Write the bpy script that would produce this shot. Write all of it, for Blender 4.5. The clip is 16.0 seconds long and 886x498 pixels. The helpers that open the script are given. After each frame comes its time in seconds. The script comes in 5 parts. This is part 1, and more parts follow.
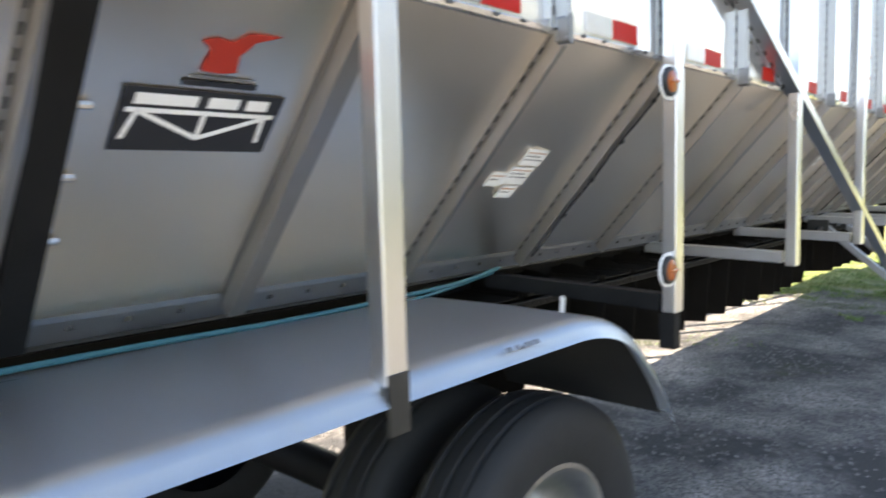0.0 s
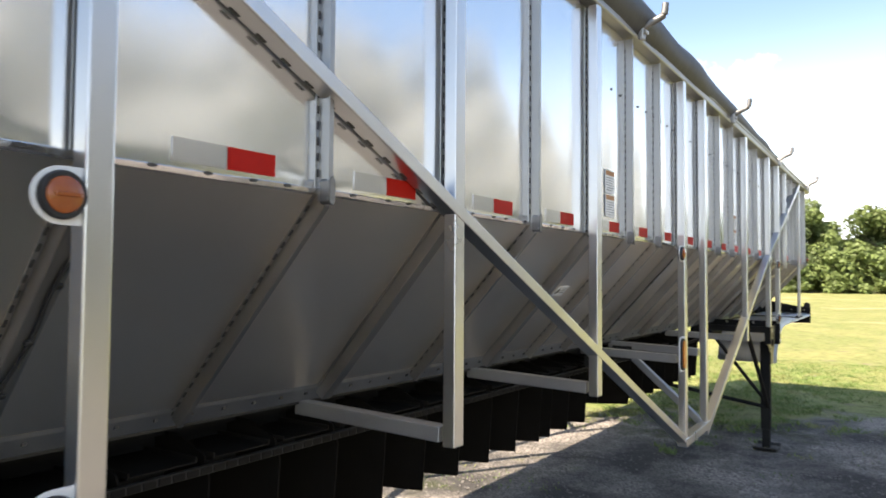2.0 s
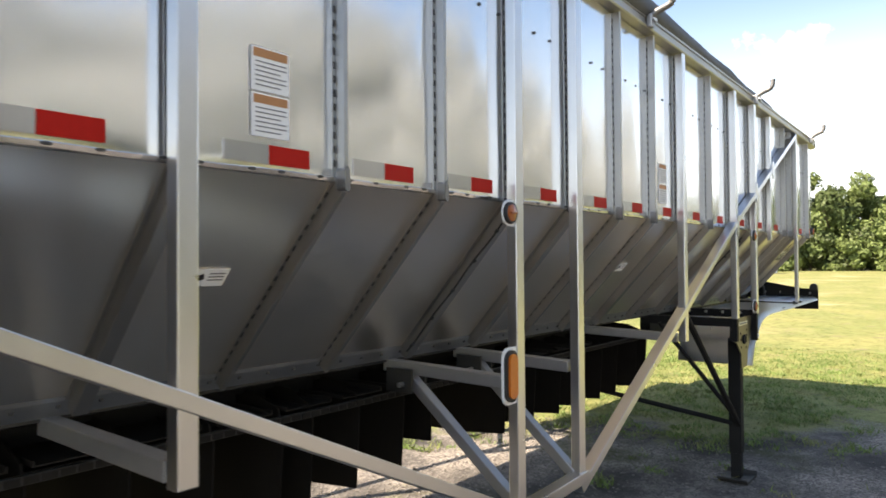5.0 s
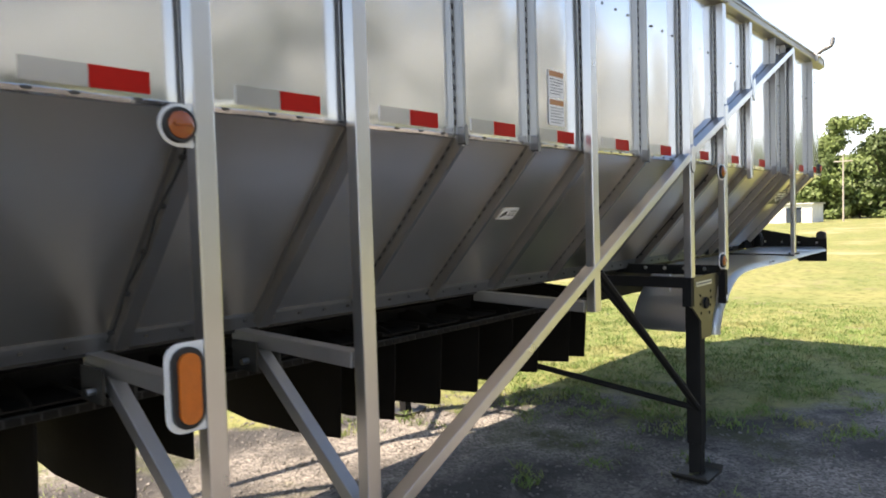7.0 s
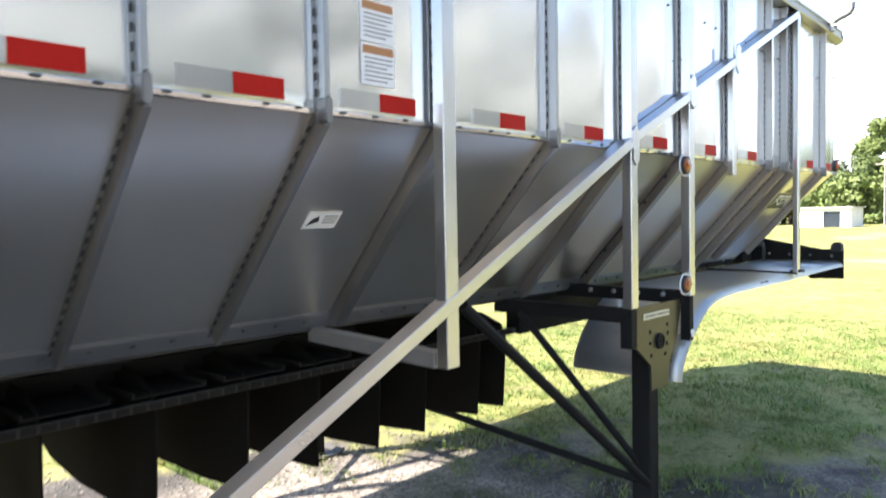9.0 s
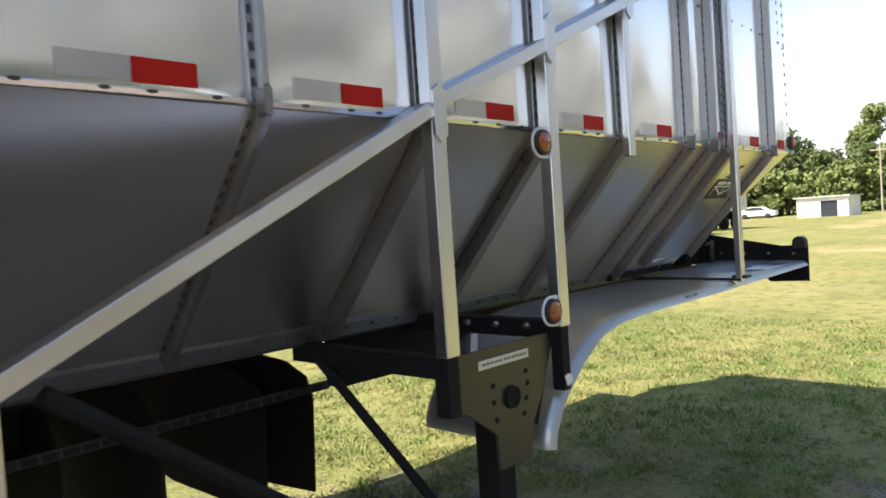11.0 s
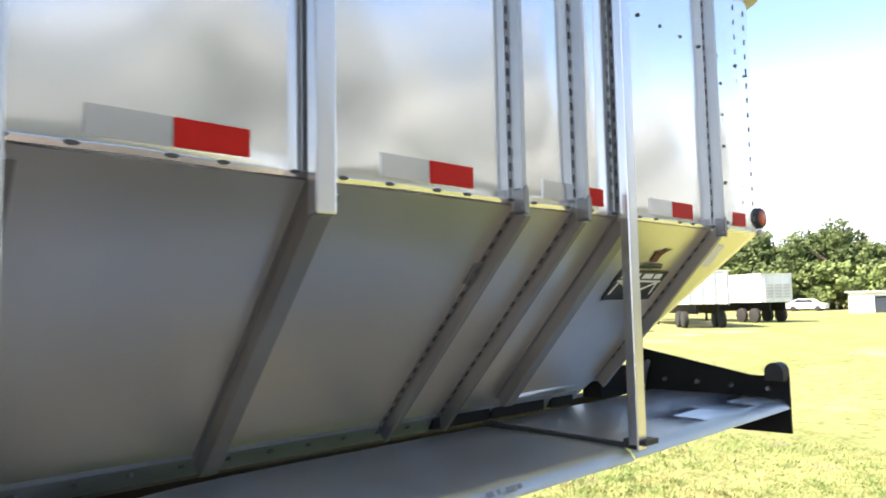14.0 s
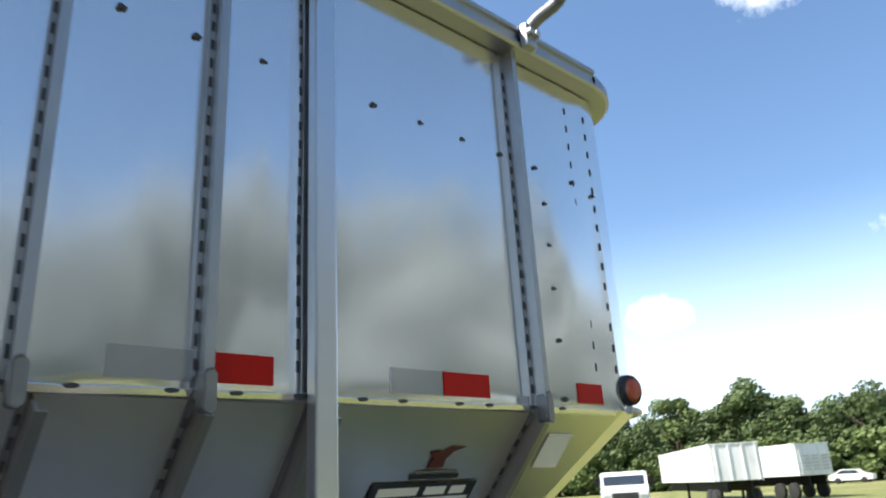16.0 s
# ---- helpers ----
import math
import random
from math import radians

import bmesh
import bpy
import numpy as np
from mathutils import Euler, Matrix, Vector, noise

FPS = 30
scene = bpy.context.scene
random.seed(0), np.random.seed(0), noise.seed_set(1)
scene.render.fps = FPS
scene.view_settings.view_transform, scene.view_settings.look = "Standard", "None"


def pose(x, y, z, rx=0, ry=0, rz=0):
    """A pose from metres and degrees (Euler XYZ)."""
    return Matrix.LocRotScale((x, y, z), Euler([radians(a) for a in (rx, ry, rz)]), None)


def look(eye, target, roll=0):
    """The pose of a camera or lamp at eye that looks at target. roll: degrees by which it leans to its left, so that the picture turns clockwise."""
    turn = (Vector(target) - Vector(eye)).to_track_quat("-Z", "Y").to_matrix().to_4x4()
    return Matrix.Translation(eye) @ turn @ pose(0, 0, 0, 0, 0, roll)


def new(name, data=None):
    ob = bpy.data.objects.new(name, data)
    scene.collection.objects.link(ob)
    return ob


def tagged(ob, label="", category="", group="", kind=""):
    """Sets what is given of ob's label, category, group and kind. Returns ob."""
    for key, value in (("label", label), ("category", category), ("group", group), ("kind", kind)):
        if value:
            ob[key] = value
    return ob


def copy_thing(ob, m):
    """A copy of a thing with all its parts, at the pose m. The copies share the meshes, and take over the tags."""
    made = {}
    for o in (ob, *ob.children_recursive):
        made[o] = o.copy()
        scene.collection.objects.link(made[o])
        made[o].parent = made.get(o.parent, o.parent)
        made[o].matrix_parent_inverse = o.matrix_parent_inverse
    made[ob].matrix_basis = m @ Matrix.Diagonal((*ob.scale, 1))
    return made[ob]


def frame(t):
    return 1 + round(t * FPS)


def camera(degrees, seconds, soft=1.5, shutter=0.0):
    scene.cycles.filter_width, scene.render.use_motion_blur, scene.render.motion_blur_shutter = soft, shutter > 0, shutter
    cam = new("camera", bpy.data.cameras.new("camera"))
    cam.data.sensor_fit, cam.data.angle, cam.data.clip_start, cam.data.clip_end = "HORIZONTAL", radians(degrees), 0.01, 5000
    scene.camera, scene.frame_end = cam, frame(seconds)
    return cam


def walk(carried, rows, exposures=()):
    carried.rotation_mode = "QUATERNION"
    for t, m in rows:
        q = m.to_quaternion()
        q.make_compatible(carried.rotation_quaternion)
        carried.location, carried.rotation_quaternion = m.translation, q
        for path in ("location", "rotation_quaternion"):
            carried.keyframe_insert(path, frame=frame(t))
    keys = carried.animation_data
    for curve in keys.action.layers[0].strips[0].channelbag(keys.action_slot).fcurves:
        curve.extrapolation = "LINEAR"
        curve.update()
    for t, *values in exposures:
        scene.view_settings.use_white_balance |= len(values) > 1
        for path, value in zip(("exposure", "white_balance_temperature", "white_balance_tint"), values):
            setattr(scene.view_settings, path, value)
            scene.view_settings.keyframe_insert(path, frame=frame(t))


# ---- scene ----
cam = camera(63.8, 16.0, soft=1.7, shutter=0.3)
PATH = [
    (0, (0.324, -0.951, 1.531), (1.801, 0.385, 1.349), -1.42),
    (0.5, (0.651, -1.074, 1.585), (2.263, 0.105, 1.475), 0.51),
    (1, (0.966, -1.122, 1.634), (2.627, -0.008, 1.637), -0.30),
    (1.5, (1.304, -1.137, 1.682), (3.032, -0.129, 1.708), 0.23),
    (2, (1.659, -1.247, 1.670), (3.321, -0.137, 1.752), 0.42),
    (2.5, (2.020, -1.283, 1.651), (3.601, -0.065, 1.772), -0.85),
    (3, (2.358, -1.300, 1.680), (4.007, -0.169, 1.736), -0.90),
    (3.5, (2.717, -1.379, 1.675), (4.329, -0.197, 1.724), -1.17),
    (4, (3.064, -1.388, 1.649), (4.706, -0.253, 1.780), -0.50),
    (4.2, (3.209, -1.385, 1.659), (4.853, -0.251, 1.759), -0.40),
    (6.3, (4.698, -1.625, 1.612), (6.204, -0.308, 1.609), -1.79),
    (6.5, (4.837, -1.619, 1.607), (6.343, -0.304, 1.600), -2.17),
    (7, (5.192, -1.580, 1.598), (6.712, -0.283, 1.512), -1.67),
    (7.5, (5.529, -1.585, 1.558), (6.863, -0.109, 1.351), 0.13),
    (8, (5.810, -1.529, 1.556), (7.078, 0.003, 1.349), -0.59),
    (8.5, (6.124, -1.446, 1.580), (7.555, -0.062, 1.384), -1.31),
    (9, (6.478, -1.463, 1.607), (7.939, -0.101, 1.523), -1.05),
    (9.2, (6.598, -1.454, 1.624), (8.058, -0.087, 1.620), -2.15),
    (11.3, (7.893, -1.344, 1.560), (9.341, 0.033, 1.473), -4.20),
    (11.5, (8.008, -1.328, 1.531), (9.385, 0.112, 1.360), -4.25),
    (12, (8.280, -1.323, 1.514), (9.495, 0.230, 1.181), -3.10),
    (12.5, (8.569, -1.261, 1.510), (9.781, 0.304, 1.226), -3.45),
    (13, (8.889, -1.241, 1.530), (10.200, 0.256, 1.321), -2.35),
    (13.5, (9.193, -1.248, 1.599), (10.468, 0.293, 1.602), -1.60),
    (14, (9.481, -1.139, 1.635), (10.860, 0.301, 1.791), -1.18),
    (14.5, (9.783, -1.108, 1.641), (11.194, 0.288, 1.890), -1.90),
    (15, (10.068, -1.148, 1.698), (11.461, 0.211, 2.160), -3.80),
    (15.5, (10.310, -1.111, 1.730), (11.677, 0.158, 2.452), -2.40),
    (16, (10.597, -1.108, 1.717), (11.884, 0.281, 2.359), -3.40),
]
walk(cam, [(t, look(eye, target, roll)) for t, eye, target, roll in PATH],
     exposures=[(0, 2.55, 7400, 15), (0.5, 2.5, 7400, 15), (1.0, 2.14, 7400, 16), (2.5, 1.6, 7900, 17), (3.5, 1.54, 8000, 17), (4.2, 1.58, 8000, 17), (7.0, 1.54, 7700, 18), (8.0, 1.8, 7300, 17), (9.0, 2.13, 7000, 16),
                (11.3, 1.27, 7500, 19), (12.0, 1.54, 7100, 18), (13.0, 2.22, 7100, 18), (14.5, 1.78, 7400, 17), (15.5, 1.22, 6900, 13), (16.0, 1.06, 6500, 10)])

# ---- world, sun, exposure ----
SUN = Vector((-0.70, 0.43, 1.0)).normalized()
sun_data = bpy.data.lights.new("sun", "SUN")
sun_data.energy, sun_data.angle, sun_data.color = 5.0, radians(0.55), (1.0, 0.94, 0.84)
sun_lamp = new("sun", sun_data)
sun_lamp.matrix_world = look(SUN * 60, (0, 0, 0))

CLOUDS = [((0.775, 0.262, 0.575), 0.085), ((0.945, 0.185, 0.262), 0.062), ((0.848, 0.489, 0.204), 0.035), ((-0.7, 0.4, 0.59), 0.10)]
world = bpy.data.worlds.new("sky")
scene.world = world
world.use_nodes = True
wn, wl = world.node_tree.nodes, world.node_tree.links
sky = wn.new("ShaderNodeTexSky")
sky.sky_type, sky.sun_disc = "NISHITA", False
sky.sun_elevation, sky.sun_rotation = math.asin(SUN.z), math.atan2(SUN.x, SUN.y)
sky.air_density, sky.dust_density, sky.ozone_density = 1.0, 1.2, 1.6
geo = wn.new("ShaderNodeTexCoord")
mapping = wn.new("ShaderNodeMapping")
mapping.inputs["Scale"].default_value = (1.0, 1.0, 2.2)
mapping.inputs["Location"].default_value = (0.35, 0.1, 0.2)
cloud = wn.new("ShaderNodeTexNoise")
cloud.inputs["Scale"].default_value, cloud.inputs["Detail"].default_value, cloud.inputs["Roughness"].default_value = 1.9, 7.0, 0.6
ramp = wn.new("ShaderNodeMapRange")
ramp.inputs["From Min"].default_value, ramp.inputs["From Max"].default_value = 0.66, 0.88
# a few separate fair-weather clouds
mask = ramp.outputs["Result"]
puff = wn.new("ShaderNodeTexNoise")
puff.inputs["Scale"].default_value, puff.inputs["Detail"].default_value, puff.inputs["Roughness"].default_value = 7.0, 7.0, 0.62
wl.new(geo.outputs["Generated"], puff.inputs["Vector"])
flat = wn.new("ShaderNodeVectorMath")
flat.operation = "MULTIPLY"
flat.inputs[1].default_value = (1.0, 1.0, 1.7)
wl.new(geo.outputs["Generated"], flat.inputs[0])
for centre, size in CLOUDS:
    far = wn.new("ShaderNodeVectorMath")
    far.operation = "DISTANCE"
    far.inputs[1].default_value = (centre[0], centre[1], centre[2] * 1.7)
    wl.new(flat.outputs["Vector"], far.inputs[0])
    ragged = wn.new("ShaderNodeMath")
    ragged.operation, ragged.inputs[1].default_value = "MULTIPLY_ADD", 4.4 * size
    wl.new(puff.outputs["Fac"], ragged.inputs[0])
    wl.new(far.outputs["Value"], ragged.inputs[2])
    edge = wn.new("ShaderNodeMapRange")
    for key, value in (("From Min", 2.3 * size), ("From Max", 3.2 * size), ("To Min", 1.0), ("To Max", 0.0)):
        edge.inputs[key].default_value = value
    wl.new(ragged.outputs[0], edge.inputs["Value"])
    both = wn.new("ShaderNodeMath")
    both.operation = "MAXIMUM"
    wl.new(mask, both.inputs[0])
    wl.new(edge.outputs["Result"], both.inputs[1])
    mask = both.outputs[0]
cloudcol = wn.new("ShaderNodeMix")
cloudcol.data_type = "RGBA"
cloudcol.inputs["B"].default_value = (11.5, 11.8, 12.2, 1)
back = wn["Background"]
back.inputs["Strength"].default_value = 0.090
wl.new(geo.outputs["Generated"], mapping.inputs["Vector"])
wl.new(mapping.outputs["Vector"], cloud.inputs["Vector"])
wl.new(cloud.outputs["Fac"], ramp.inputs["Value"])
wl.new(mask, cloudcol.inputs["Factor"])
lift = wn.new("ShaderNodeVectorMath")
lift.operation = "MULTIPLY"
lift.inputs[1].default_value = (1.05, 1.20, 1.28)
wl.new(sky.outputs["Color"], lift.inputs[0])
wl.new(lift.outputs["Vector"], cloudcol.inputs["A"])
# pale haze towards the horizon
height = wn.new("ShaderNodeSeparateXYZ")
haze = wn.new("ShaderNodeMapRange")
haze.interpolation_type = "SMOOTHSTEP"
for key, value in (("From Min", 0.0), ("From Max", 0.35), ("To Min", 0.93), ("To Max", 0.0)):
    haze.inputs[key].default_value = value
hazecol = wn.new("ShaderNodeMix")
hazecol.data_type = "RGBA"
hazecol.inputs["B"].default_value = (8.2, 9.8, 11.4, 1)
wl.new(geo.outputs["Generated"], height.inputs[0])
wl.new(height.outputs["Z"], haze.inputs["Value"])
wl.new(haze.outputs["Result"], hazecol.inputs["Factor"])
wl.new(cloudcol.outputs["Result"], hazecol.inputs["A"])
wl.new(hazecol.outputs["Result"], back.inputs["Color"])


# ---- materials ----
def material(name, color, rough=0.5, metal=0.0, vary=0.12, scale=6.0, bump=0.0, bump_scale=60.0, rough_vary=0.1,
             second=None, second_scale=1.5, second_at=(0.5, 0.7), island=0.0, coat=0.0, coat_rough=0.03, stretch=(1, 1, 1), specular=0.5):
    """A surface with a base colour, two scales of variation, gloss variation and fine relief."""
    m = bpy.data.materials.new(name)
    m.use_nodes = True
    n, l = m.node_tree.nodes, m.node_tree.links
    b = n["Principled BSDF"]
    b.inputs["Metallic"].default_value = metal
    b.inputs["Specular IOR Level"].default_value = specular
    b.inputs["Coat Weight"].default_value = coat
    b.inputs["Coat Roughness"].default_value = coat_rough
    tc = n.new("ShaderNodeNewGeometry")
    mp = n.new("ShaderNodeMapping")
    mp.inputs["Scale"].default_value = stretch
    l.new(tc.outputs["Position"], mp.inputs["Vector"])
    fine = n.new("ShaderNodeTexNoise")
    fine.inputs["Scale"].default_value, fine.inputs["Detail"].default_value = scale, 6.0
    l.new(mp.outputs["Vector"], fine.inputs["Vector"])
    hsv = n.new("ShaderNodeMix")
    hsv.data_type = "RGBA"
    dark = tuple(c * (1 - vary) for c in color)
    light = tuple(min(1.0, c * (1 + vary)) for c in color)
    hsv.inputs["A"].default_value, hsv.inputs["B"].default_value = (*dark, 1), (*light, 1)
    spread = n.new("ShaderNodeMapRange")
    spread.inputs["From Min"].default_value, spread.inputs["From Max"].default_value = 0.15, 0.85
    l.new(fine.outputs["Fac"], spread.inputs["Value"])
    l.new(spread.outputs["Result"], hsv.inputs["Factor"])
    out = hsv.outputs["Result"]
    if second:
        large = n.new("ShaderNodeTexNoise")
        large.inputs["Scale"].default_value, large.inputs["Detail"].default_value = second_scale, 7.0
        l.new(mp.outputs["Vector"], large.inputs["Vector"])
        cut = n.new("ShaderNodeMapRange")
        cut.inputs["From Min"].default_value, cut.inputs["From Max"].default_value = second_at
        l.new(large.outputs["Fac"], cut.inputs["Value"])
        mix = n.new("ShaderNodeMix")
        mix.data_type = "RGBA"
        mix.inputs["B"].default_value = (*second, 1)
        l.new(cut.outputs["Result"], mix.inputs["Factor"])
        l.new(out, mix.inputs["A"])
        out = mix.outputs["Result"]
    if island:
        info = n.new("ShaderNodeObjectInfo")
        isl = n.new("ShaderNodeMath")
        isl.operation = "ADD"
        l.new(info.outputs["Random"], isl.inputs[0])
        l.new(tc.outputs["Random Per Island"], isl.inputs[1])
        rng = n.new("ShaderNodeMapRange")
        rng.inputs["From Max"].default_value = 2.0
        rng.inputs["To Min"].default_value, rng.inputs["To Max"].default_value = 1 - island, 1 + island
        l.new(isl.outputs[0], rng.inputs["Value"])
        mul = n.new("ShaderNodeVectorMath")
        mul.operation = "SCALE"
        l.new(out, mul.inputs[0])
        l.new(rng.outputs["Result"], mul.inputs["Scale"])
        out = mul.outputs["Vector"]
    l.new(out, b.inputs["Base Color"])
    rr = n.new("ShaderNodeMapRange")
    rr.inputs["To Min"].default_value, rr.inputs["To Max"].default_value = max(0.02, rough * (1 - rough_vary)), min(1.0, rough * (1 + rough_vary))
    l.new(spread.outputs["Result"], rr.inputs["Value"])
    l.new(rr.outputs["Result"], b.inputs["Roughness"])
    if bump:
        bt = n.new("ShaderNodeTexNoise")
        bt.inputs["Scale"].default_value, bt.inputs["Detail"].default_value = bump_scale, 2.0
        l.new(mp.outputs["Vector"], bt.inputs["Vector"])
        bn = n.new("ShaderNodeBump")
        bn.inputs["Strength"].default_value, bn.inputs["Distance"].default_value = 1.0, bump
        l.new(bt.outputs["Fac"], bn.inputs["Height"])
        l.new(bn.outputs["Normal"], b.inputs["Normal"])
    return m


SHEET = material("sheet_aluminium", (0.79, 0.79, 0.785), 0.15, 0.87, 0.03, 3.0, 0.0006, 2.6, 0.25)
HOPPER = material("hopper_aluminium", (0.93, 0.845, 0.735), 0.32, 1.0, 0.06, 2.0, 0.0, 1.6, 0.2, second=(0.80, 0.725, 0.62), second_scale=1.2, second_at=(0.35, 0.95), coat=0.6, coat_rough=0.27)
EXTRUSION = material("extruded_aluminium", (0.66, 0.67, 0.685), 0.30, 1.0, 0.04, 5.0, 0.0, 60.0, 0.15)
RIB = material("rib_aluminium", (0.43, 0.43, 0.425), 0.45, 1.0, 0.08, 9.0, 0.0004, 90.0, 0.2)
FENDER = material("fender_aluminium", (0.68, 0.715, 0.755), 0.34, 0.78, 0.04, 4.0, 0.0008, 3.0, 0.2)
BLACK = material("black_painted_steel", (0.014, 0.014, 0.014), 0.62, 0.0, 0.3, 8.0, 0.0006, 70.0, 0.25, second=(0.010, 0.009, 0.008), second_scale=3.0, second_at=(0.58, 0.8), specular=0.1)
PLATE = material("black_rubber_flap", (0.013, 0.011, 0.009), 0.8, 0.0, 0.3, 6.0, 0.0006, 50.0, 0.2, specular=0.04)
GREYSTEEL = material("weathered_black_steel", (0.024, 0.023, 0.020), 0.55, 0.1, 0.3, 7.0, 0.0006, 60.0, 0.2, second=(0.09, 0.075, 0.06), second_scale=3.0, second_at=(0.55, 0.85))
NAMEPLATE = material("yellowed_plate", (0.62, 0.60, 0.44), 0.4, 0.0, 0.06, 30.0)
GUSSET = material("olive_black_paint", (0.034, 0.032, 0.023), 0.32, 0.0, 0.2, 5.0, 0.0004, 30.0, specular=0.5)
DUSTY = material("dusty_black_steel", (0.020, 0.017, 0.014), 0.7, 0.0, 0.35, 9.0, 0.0006, 60.0, specular=0.08)
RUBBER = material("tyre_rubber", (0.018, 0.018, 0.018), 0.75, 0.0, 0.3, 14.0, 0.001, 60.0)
RIVET = material("dark_rivet", (0.07, 0.068, 0.066), 0.5, 0.5, 0.2, 40.0)
SLOPERIB = material("slope_stiffener_aluminium", (0.43, 0.405, 0.375), 0.42, 1.0, 0.08, 9.0, 0.0004, 90.0, 0.2)
SLOPERIVET = material("stained_rivet", (0.085, 0.082, 0.078), 0.55, 0.4, 0.25, 40.0)
DULLBAR = material("dull_aluminium_bar", (0.40, 0.40, 0.40), 0.5, 0.9, 0.12, 8.0, 0.0004, 60.0)
FOOT = material("stained_rib_foot", (0.27, 0.265, 0.26), 0.5, 0.9, 0.2, 20.0)
DULLRIVET = material("dull_rivet", (0.20, 0.20, 0.195), 0.5, 0.8, 0.2, 40.0)
RED = material("red_reflective_tape", (0.47, 0.014, 0.008), 0.5, 0.0, 0.08, 60.0, specular=0.15)
WHITETAPE = material("white_reflective_tape", (0.50, 0.505, 0.515), 0.20, 0.88, 0.04, 60.0)
AMBER = material("amber_lens", (0.34, 0.078, 0.012), 0.25, 0.0, 0.15, 40.0, 0.001, 120.0, coat=0.4)
BRIGHTAMBER = material("bright_amber_lens", (0.60, 0.135, 0.008), 0.3, 0.0, 0.15, 40.0, 0.001, 120.0, coat=0.3)
REDLENS = material("red_lens", (0.42, 0.06, 0.02), 0.25, 0.0, 0.15, 40.0, 0.001, 120.0, coat=0.4)
GROMMET = material("black_rubber_grommet", (0.02, 0.02, 0.02), 0.6, 0.0, 0.2, 40.0)
WHITEPAINT = material("white_painted_bracket", (0.82, 0.82, 0.80), 0.45, 0.0, 0.05, 20.0)
PAPER = material("white_label", (0.86, 0.86, 0.85), 0.5, 0.0, 0.04, 30.0)
INK = material("grey_print", (0.16, 0.16, 0.17), 0.6, 0.0, 0.1, 50.0)
ORANGE = material("orange_print", (0.48, 0.22, 0.09), 0.55, 0.0, 0.1, 50.0)
DECALBLACK = material("black_decal", (0.02, 0.02, 0.022), 0.4, 0.0, 0.1, 30.0)
DECALRED = material("red_decal", (0.40, 0.03, 0.015), 0.45, 0.0, 0.1, 30.0)
DARKRED = material("faded_dark_red_decal", (0.10, 0.02, 0.015), 0.5, 0.0, 0.15, 30.0)
TARP = material("dark_tarp_vinyl", (0.065, 0.068, 0.072), 0.55, 0.0, 0.2, 12.0, 0.002, 18.0)
HOSE = material("teal_air_hose", (0.022, 0.11, 0.125), 0.4, 0.0, 0.15, 20.0)
ZINC = material("zinc_bolt", (0.6, 0.6, 0.58), 0.35, 1.0, 0.1, 40.0)


# ---- mesh helpers ----
def box(bm, x0, x1, y0, y1, z0, z1, bevel=0.0):
    vs = [bm.verts.new((x, y, z)) for x in (x0, x1) for y in (y0, y1) for z in (z0, z1)]
    faces = [bm.faces.new([vs[i] for i in f]) for f in ((0, 1, 3, 2), (4, 6, 7, 5), (0, 4, 5, 1), (2, 3, 7, 6), (0, 2, 6, 4), (1, 5, 7, 3))]
    if bevel:
        edges = list({e for f in faces for e in f.edges})
        bmesh.ops.bevel(bm, geom=edges, offset=bevel, segments=2, affect="EDGES", profile=0.5)
    return bm


def bar(bm, a, b, w, h, up=(0, 0, 1), bevel=0.0):
    """A straight bar from a to b, w wide across and h deep along up."""
    a, b = Vector(a), Vector(b)
    d = (b - a).normalized()
    u = Vector(up)
    u = (u - d * u.dot(d)).normalized()
    s = d.cross(u)
    sub = bmesh.new()
    ring = []
    for p in (a, b):
        ring.append([sub.verts.new(p + s * sx * w / 2 + u * ux * h / 2) for sx, ux in ((-1, -1), (1, -1), (1, 1), (-1, 1))])
    sub.faces.new(ring[0][::-1])
    sub.faces.new(ring[1])
    for i in range(4):
        j = (i + 1) % 4
        sub.faces.new((ring[0][i], ring[0][j], ring[1][j], ring[1][i]))
    if bevel:
        bmesh.ops.bevel(sub, geom=list(sub.edges), offset=bevel, segments=2, affect="EDGES", profile=0.5)
    merge(bm, sub)
    return bm


def merge(bm, sub):
    me = bpy.data.meshes.new("tmp")
    sub.to_mesh(me)
    sub.free()
    bm.from_mesh(me)
    bpy.data.meshes.remove(me)


def tube(bm, points, r, sides=10, caps=True):
    """A round tube along points."""
    pts = [Vector(p) for p in points]
    rings = []
    for i, p in enumerate(pts):
        d = (pts[min(i + 1, len(pts) - 1)] - pts[max(i - 1, 0)]).normalized()
        u = Vector((0, 0, 1)) if abs(d.z) < 0.9 else Vector((1, 0, 0))
        u = (u - d * u.dot(d)).normalized()
        s = d.cross(u)
        rr = r[i] if isinstance(r, (list, tuple)) else r
        rings.append([bm.verts.new(p + (u * math.cos(k * math.tau / sides) + s * math.sin(k * math.tau / sides)) * rr) for k in range(sides)])
    for a, b in zip(rings, rings[1:]):
        for k in range(sides):
            j = (k + 1) % sides
            bm.faces.new((a[k], b[k], b[j], a[j]))
    if caps:
        bm.faces.new(rings[0])
        bm.faces.new(rings[-1][::-1])
    return bm


